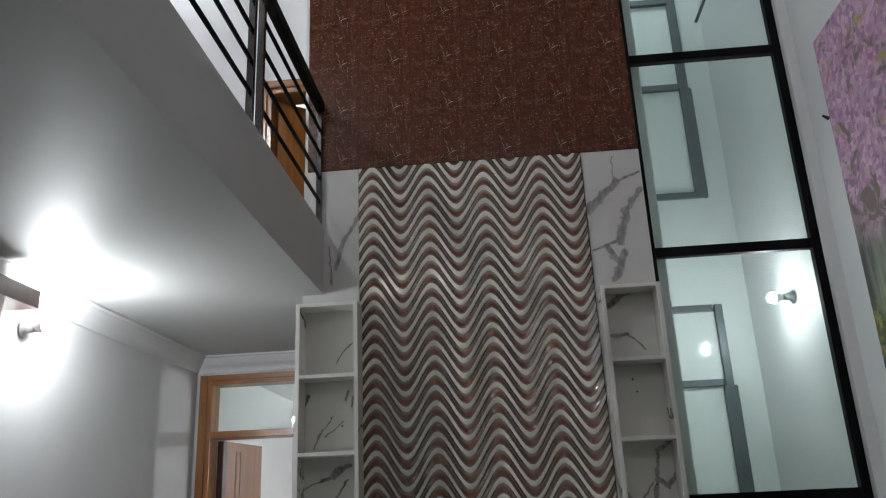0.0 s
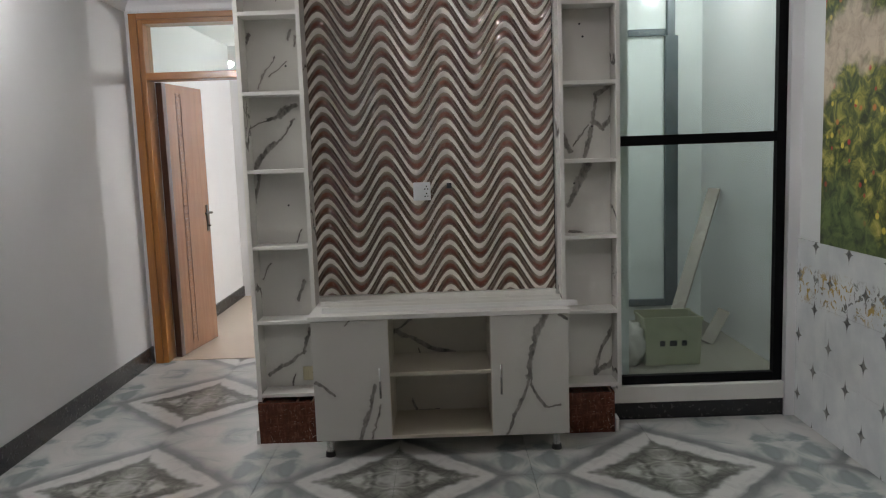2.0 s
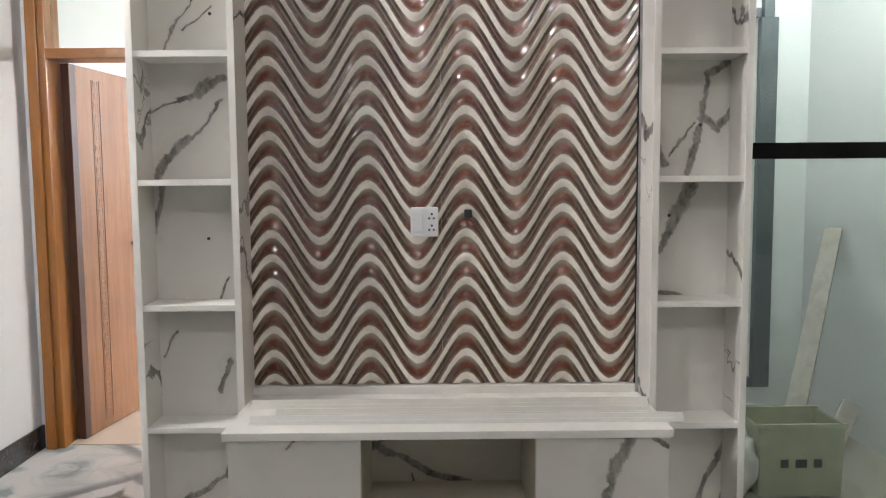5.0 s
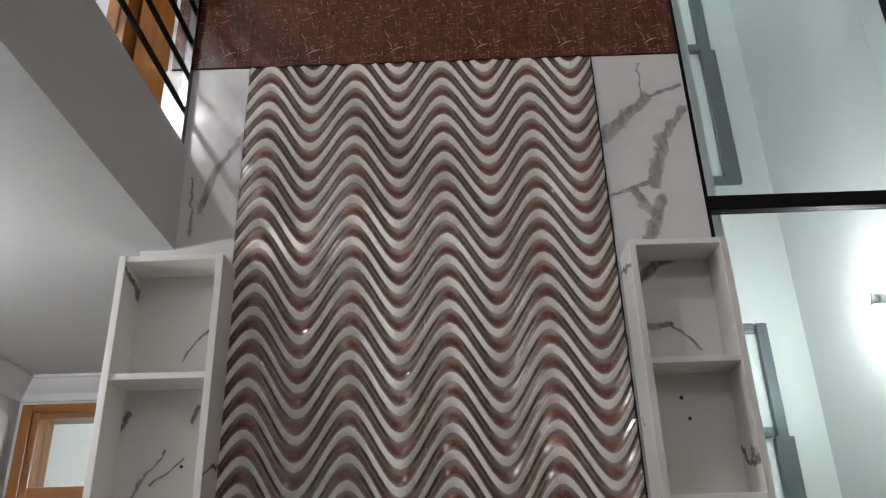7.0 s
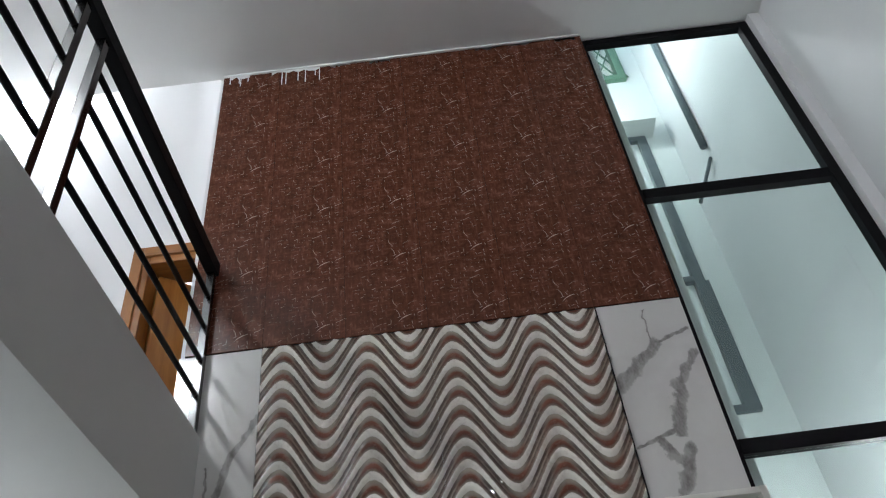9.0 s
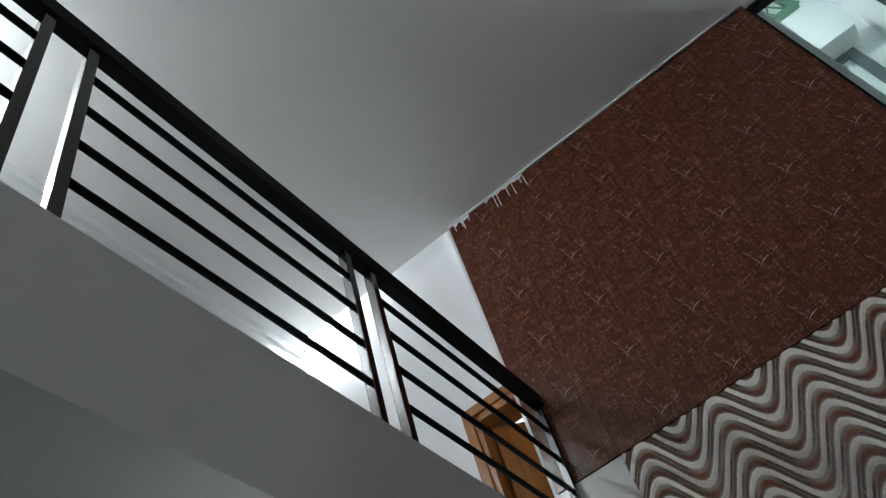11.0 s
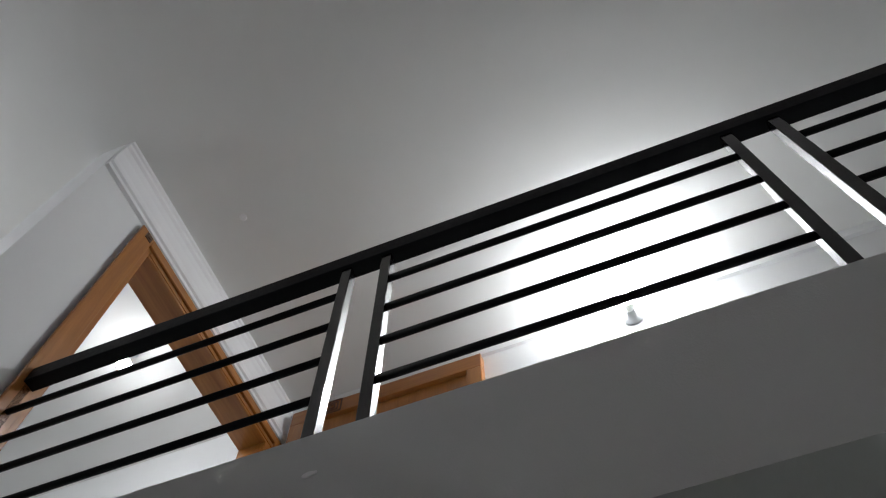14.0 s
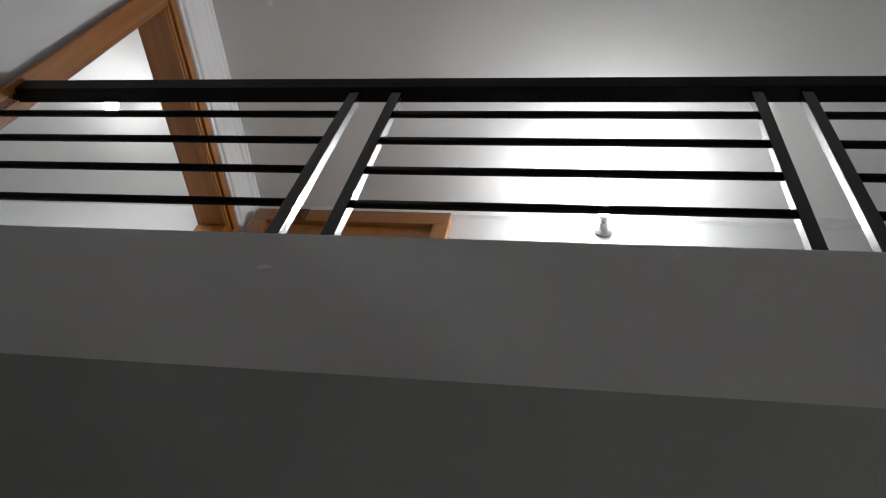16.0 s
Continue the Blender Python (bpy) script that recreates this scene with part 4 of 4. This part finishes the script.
# ---- doors ----
def frame_parts(root, x0, x1, y0, y1, z0, z1, w, head, transom=None):
    part("jamb", boxes((x0, x0 + w, y0, y1, z0, z1), (x0 - 0.012, x0 + w * 0.55, y0 - 0.014, y0, z0, z1 + 0.012), bevel=0.004), OAK, root)
    part("jamb", boxes((x1 - w, x1, y0, y1, z0, z1), (x1 - w * 0.55, x1 + 0.012, y0 - 0.014, y0, z0, z1 + 0.012), bevel=0.004), OAK, root)
    part("head", boxes((x0 + w, x1 - w, y0, y1, z1 - head, z1), (x0 + w * 0.55, x1 - w * 0.55, y0 - 0.014, y0, z1 - head * 0.5, z1 + 0.012), bevel=0.004), OAK_X, root)
    if transom:
        part("transom", boxes((x0 + w, x1 - w, y0 - 0.006, y1, transom, transom + 0.05), bevel=0.005), OAK_X, root)


d1 = thing("door_1", (-1.5, YB, 0), "open brown wooden door with a fanlight in a honey wood frame", "door", kind="structure")
frame_parts(d1, -1.985, -1.0, YB - 0.02, YB + 0.13, 0.0, 2.37, 0.075, 0.055, 1.945)
fan = part("fanlight", boxes((-1.91, -1.075, YB + 0.05, YB + 0.056, 1.995, 2.315)), GLASS, d1, "clear fanlight pane")
fan.visible_shadow = False
leaf = new("door_leaf", mesh_of("door_leaf", boxes((0, 0.61, -0.02, 0.02, 0.01, 1.94), bevel=0.003), LEAF))
leaf.parent = d1
leaf.matrix_local = Matrix.Translation((-0.375, 0.10, 0)) @ pose(0, 0, 0, 0, 0, 82)
tagged(leaf, "brown door leaf with a carved key-pattern band")


def on_leaf(name, bm, mat, label):
    ob = new(name, mesh_of(name, bm, mat))
    ob.parent = leaf
    return tagged(ob, label)


on_leaf("edge_strip", boxes((-0.004, 0.05, -0.0225, 0.0225, 0.01, 1.94), bevel=0.002), DARKWOOD, "dark hinge edge of the leaf")
key = bmesh.new()
for k in range(32):
    z = 0.10 + k * 0.056
    for a, b, c, d in ((0.203, 0.205, 0, 0.045), (0.203, 0.243, 0.043, 0.045), (0.241, 0.243, 0.012, 0.045), (0.217, 0.243, 0.012, 0.014), (0.217, 0.219, 0.012, 0.032)):
        box(key, a, b, -0.0212, -0.0195, z + c, z + d)
box(key, 0.188, 0.191, -0.0225, -0.0195, 0.06, 1.88)
box(key, 0.259, 0.262, -0.0225, -0.0195, 0.06, 1.88)
on_leaf("carved_band", key, CARVED, "narrow carved key-pattern band")
hd = bmesh.new()
box(hd, 0.55, 0.585, -0.027, -0.02, 0.86, 1.06, 0.003)
rod(hd, (0.567, -0.026, 1.0), (0.567, -0.06, 1.0), 0.008)
rod(hd, (0.575, -0.058, 1.0), (0.465, -0.058, 1.0), 0.008)
rod(hd, (0.567, -0.027, 0.90), (0.567, -0.045, 0.90), 0.007)
on_leaf("door_handle", hd, IRON, "dark bronze lever handle with key plate")
d2 = thing("door_2", (-0.75, YT + 0.1, ZS), "half-open wooden door at the gallery end in a honey frame", "door", kind="structure")
frame_parts(d2, -1.18, -0.32, YT + 0.08, YT + 0.23, ZS, 3.84, 0.06, 0.07)
l2 = new("door_leaf", mesh_of("door_leaf", boxes((0, 0.7, -0.018, 0.018, 0.01, 0.87), bevel=0.003), OAK))
l2.parent = d2
tagged(l2, "wooden door leaf standing ajar")
l2.matrix_local = Matrix.Translation((-0.36, 0.06, 0)) @ pose(0, 0, 0, 0, 0, 38)
struct("wall_upper_room", boxes((-1.9, -0.1, YB - 0.2, YB - 0.1, ZS, ZU), (-1.9, -1.8, YT + 0.22, YB - 0.2, ZS, ZU)), WALL, "plain white wall beyond the gallery door", "wall")

d3 = thing("door_3", (XL, 0.3, ZS), "closed carved wooden door in a honey frame on the gallery", "door", kind="structure")
part("head", boxes((XL, XL + 0.05, -0.22, 0.765, 4.70, 4.80), bevel=0.004), OAK_Y, d3)
part("jamb", boxes((XL, XL + 0.05, 0.69, 0.765, ZS, 4.70), bevel=0.004), OAK, d3)
part("jamb", boxes((XL, XL + 0.05, -0.22, -0.145, ZS, 4.70), bevel=0.004), OAK, d3)
part("door_leaf", boxes((XL, XL + 0.025, -0.145, 0.69, ZS, 4.70), bevel=0.002), OAK, d3)
cv = bmesh.new()
for r in (0.05, 0.032, 0.016):
    for a, b, c, d in ((-r, r, r - 0.005, r), (-r, r, -r, -r + 0.005), (-r, -r + 0.005, -r, r), (r - 0.005, r, -r, r)):
        box(cv, XL + 0.05, XL + 0.055, 0.0 + a, 0.0 + b, 4.75 + c * 0.9, 4.75 + d * 0.9)
part("carving", cv, DARKWOOD, d3, "square carved rosette")

d4 = thing("door_frame", (-1.4, YE, ZS), "open honey wood door frame at the gallery end", "door frame", kind="structure")
part("jamb", boxes((-0.872, -0.80, YE - 0.13, YE + 0.012, ZS, 4.60), (-0.845, -0.768, YE + 0.012, YE + 0.026, ZS, 4.612), bevel=0.004), OAK, d4)
part("jamb", boxes((-2.0, -1.90, YE - 0.13, YE + 0.012, ZS, 4.60), (-2.015, -1.95, YE + 0.012, YE + 0.026, ZS, 4.612), bevel=0.004), OAK, d4)
part("head", boxes((-1.90, -0.872, YE - 0.13, YE + 0.012, 4.525, 4.60), (-1.95, -0.845, YE + 0.012, YE + 0.026, 4.565, 4.612), (-1.95, -0.872, YE + 0.012, YE + 0.018, 4.535, 4.555), bevel=0.004), OAK_X, d4)
part("carving", boxes((-0.835, -0.80, YE + 0.026, YE + 0.030, 4.565, 4.60), (-0.826, -0.81, YE + 0.030, YE + 0.034, 4.574, 4.59)), DARKWOOD, d4, "small carved corner rosette")

# ---- gallery railing ----
rail = thing("railing", (XG - 0.02, 1.9, ZS), "black steel railing with paired posts and four bars", "railing")
RX = XG - 0.020
part("handrail", boxes((RX - 0.022, RX + 0.022, YE + 0.0, YT - 0.014, 3.572, 3.635), bevel=0.004), BLACK, rail)
POSTS = [YE + 0.012, 0.77, 0.885, 1.79, 1.905, 2.80, 2.92, YT - 0.035]
for y in POSTS:
    part("post", boxes((RX - 0.014, RX + 0.014, y - 0.014, y + 0.014, ZS, 3.572), bevel=0.002), GLOSSBLACK, rail)
SPANS = list(zip(POSTS[0::2], POSTS[1::2]))
for a, b in SPANS:
    for k in range(4):
        z = 3.030 + 0.142 * k
        part("bar", rod(bmesh.new(), (RX, a + 0.013, z), (RX, b - 0.013, z), 0.0095, 10), BLACK, rail, smooth=True)


# ---- bulbs ----
def bulb(at, out, label, power):
    """A lit bulb in a batten holder; out: the way it points from its wall."""
    m = Matrix.Translation(at) @ Vector(out).to_track_quat("Z", "Y").to_matrix().to_4x4()
    b = thing("wall_bulb", at, label, "lamp", "bare wall bulbs")
    part("holder", lathe(bmesh.new(), [(0.038, 0), (0.038, 0.012), (0.022, 0.018), (0.019, 0.05), (0.021, 0.058)], m), SOCKETW, b, "white batten holder", True)
    part("collar", lathe(bmesh.new(), [(0.014, 0.058), (0.017, 0.066), (0.026, 0.088), (0.0325, 0.106)], m), SOCKETW, b, "opaque white bulb collar", True)
    part("globe", lathe(bmesh.new(), [(0.0318, 0.1065), (0.0325, 0.113), (0.030, 0.126), (0.024, 0.139), (0.014, 0.148), (0.004, 0.151)], m), glow("lit_bulb", (0.93, 0.97, 1.0), BULB * power), b, "lit bulb", True)


bulb((XL, 1.485, 4.735), (1, 0, 0.1), "lit bare bulb in a white holder on the gallery wall", 1.15)
bulb((XL, YT + 0.052, 4.925), (1, 0, 0), "lit bare bulb in a white holder at the gallery end", 0.7)
bulb((XL, 3.42, 2.28), (1, 0, 0.1), "lit bare bulb in a white holder under the gallery", 0.58)
bulb((XR, 4.66, 2.51), (-1, 0, 0), "lit bare bulb in a white holder inside the light shaft", 0.28)
bulb((-1.40, -0.815, ZU), (0, 0, -1), "lit bare bulb on the ceiling of the upper room", 0.18)
bulb((0.05, -1.45, ZU), (0, 0, -1), "lit bare bulb deeper in the upper room", 0.75)
# Added out of view to brighten the far room.
bulb((0.8, 6.9, 2.1), (-1, 0, 0), "added unseen bulb lighting the room beyond the door", 1.0)
# Fill bulb added above the lintel to lift the upper shaft walls.
bulb((1.0, 4.75, 6.0), (1, 0, 0), "added unseen bulb lighting the upper light shaft", 0.38)
# Hidden bulb added to light the gallery door's leaf and room.
bulb((-1.79, 4.75, 4.6), (1, 0, 0), "added unseen bulb lighting the room beyond the gallery door", 0.4)

pel = thing("door_pelmet", (XL + 0.1, 3.2, 0), "dark wooden pelmet and post at the side wall", "pelmet")
part("pelmet_box", boxes((XL, XL + 0.16, 2.6, 3.27, 2.33, 2.41), bevel=0.004), DARKWOOD, pel)
part("post", boxes((XL, XL + 0.05, 3.14, 3.19, 0, 2.33), bevel=0.003), DARKWOOD, pel)

# ---- side wall: mural and star tiles ----
tagged(part("wall_mural", boxes((XR - 0.012, XR, -2.0, 3.75, 0.915, 3.62), bevel=0.002), MURAL), "printed garden mural with pink blossom, path and yellow flowers", "mural")
dado = thing("tile_dado", (XR, 3.0, 0), "white glazed dado tiles with grey star motifs", "wall tiles", kind="structure")
tm = mesh_of("tile", box(bmesh.new(), -0.010, 0.0, 0.0006, 0.2994, 0.0006, 0.3044, 0.001), STAR)
for i in range(20):
    for j in range(3):
        ob = new("tile", tm)
        ob.parent = dado
        ob.location = (-0.0, YT - 0.02 - 0.3 * (i + 1) - 3.0, 0.305 * j)

# ---- small marks and fittings ----
def screw(x, z):
    tagged(part("screw", rod(bmesh.new(), (x, YT - 0.0185, z), (x, YT - 0.014, z), 0.005, 10), HOLE), "small dark screw in the back board of the shelf", "screw", "shelf screws")


for x, z in ((-0.69, 1.84), (0.735, 1.99), (-0.715, 1.165), (0.70, 1.225), (0.75, 1.93), (0.79, 1.50)):
    screw(x, z)
box_ = thing("shelf_socket", (-0.655, YT - 0.016, 0.31), "small cream socket box inside the lowest shelf bay", "socket")
part("plate", boxes((-0.69, -0.62, YT - 0.030, YT - 0.0165, 0.275, 0.345), bevel=0.004), CREAM, box_)
part("switch", boxes((-0.676, -0.656, YT - 0.034, YT - 0.030, 0.29, 0.33), bevel=0.002), CREAM, box_)
part("pin_hole", rod(bmesh.new(), (-0.637, YT - 0.0315, 0.315), (-0.637, YT - 0.028, 0.315), 0.004, 8), HOLE, box_)
tagged(part("wall_nail", rod(bmesh.new(), (XR - 0.03, 3.78, 3.22), (XR, 3.78, 3.20), 0.006, 8, 0.010), HOLE), "small black nail stuck in the white side wall", "nail")
spot = bmesh.new()
bmesh.ops.create_icosphere(spot, subdivisions=2, radius=1)
for v in spot.verts:
    k = 1 + 0.35 * noise.noise(v.co * 2.0)
    v.co = Vector((XG + 0.0005 + v.co.x * 0.0012, 0.80 + v.co.y * 0.016 * k, 2.775 + v.co.z * 0.008 * k))
tagged(part("plaster_spot", spot, PLASTER, smooth=True), "small white plaster spot on the gallery edge", "spot")
dab = lathe(bmesh.new(), [(0.017, 0), (0.015, 0.0015), (0.008, 0.002)], Matrix.Translation((-0.97, 0.02, ZU)) @ pose(0, 0, 0, 180, 0, 0), 14)
tagged(part("ceiling_dab", dab, PLASTER, smooth=True), "small round white filler dab on the ceiling", "spot")
pull = bmesh.new()
rod(pull, (XL + 0.02, 6.55, 1.43), (XL + 0.02, 6.67, 1.43), 0.006, 8)
rod(pull, (XL, 6.55, 1.43), (XL + 0.02, 6.55, 1.43), 0.006, 8)
rod(pull, (XL + 0.02, 6.56, 1.43), (XL + 0.02, 6.56, 1.33), 0.005, 8)
tagged(part("wall_bracket", pull, STEEL, smooth=True), "small metal bracket on the far white wall", "bracket")

# ---- floor tiles ----
fl = thing("floor", (0, 0, 0), "polished floor tiles printed with grey marble lozenges", "floor", kind="structure")
part("bed", boxes((XL - T, XR + T, YS, YB + 0.03, -0.1, -0.008)), GROUT, fl)
ft = mesh_of("floor_tile", box(bmesh.new(), 0.0006, 0.5994, 0.0006, 0.5994, -0.008, 0.0, 0.001), FLOOR)
for i in range(-4, 5):
    for j in range(-11, 5):
        x, y = -0.2 + 0.6 * i, 3.36 + 0.6 * j
        if x > XR or x + 0.6 < XL or y > YB - 0.1 or y + 0.6 < YS:
            continue
        ob = new("floor_tile", ft)
        ob.parent = fl
        ob.location = (x, y, 0)
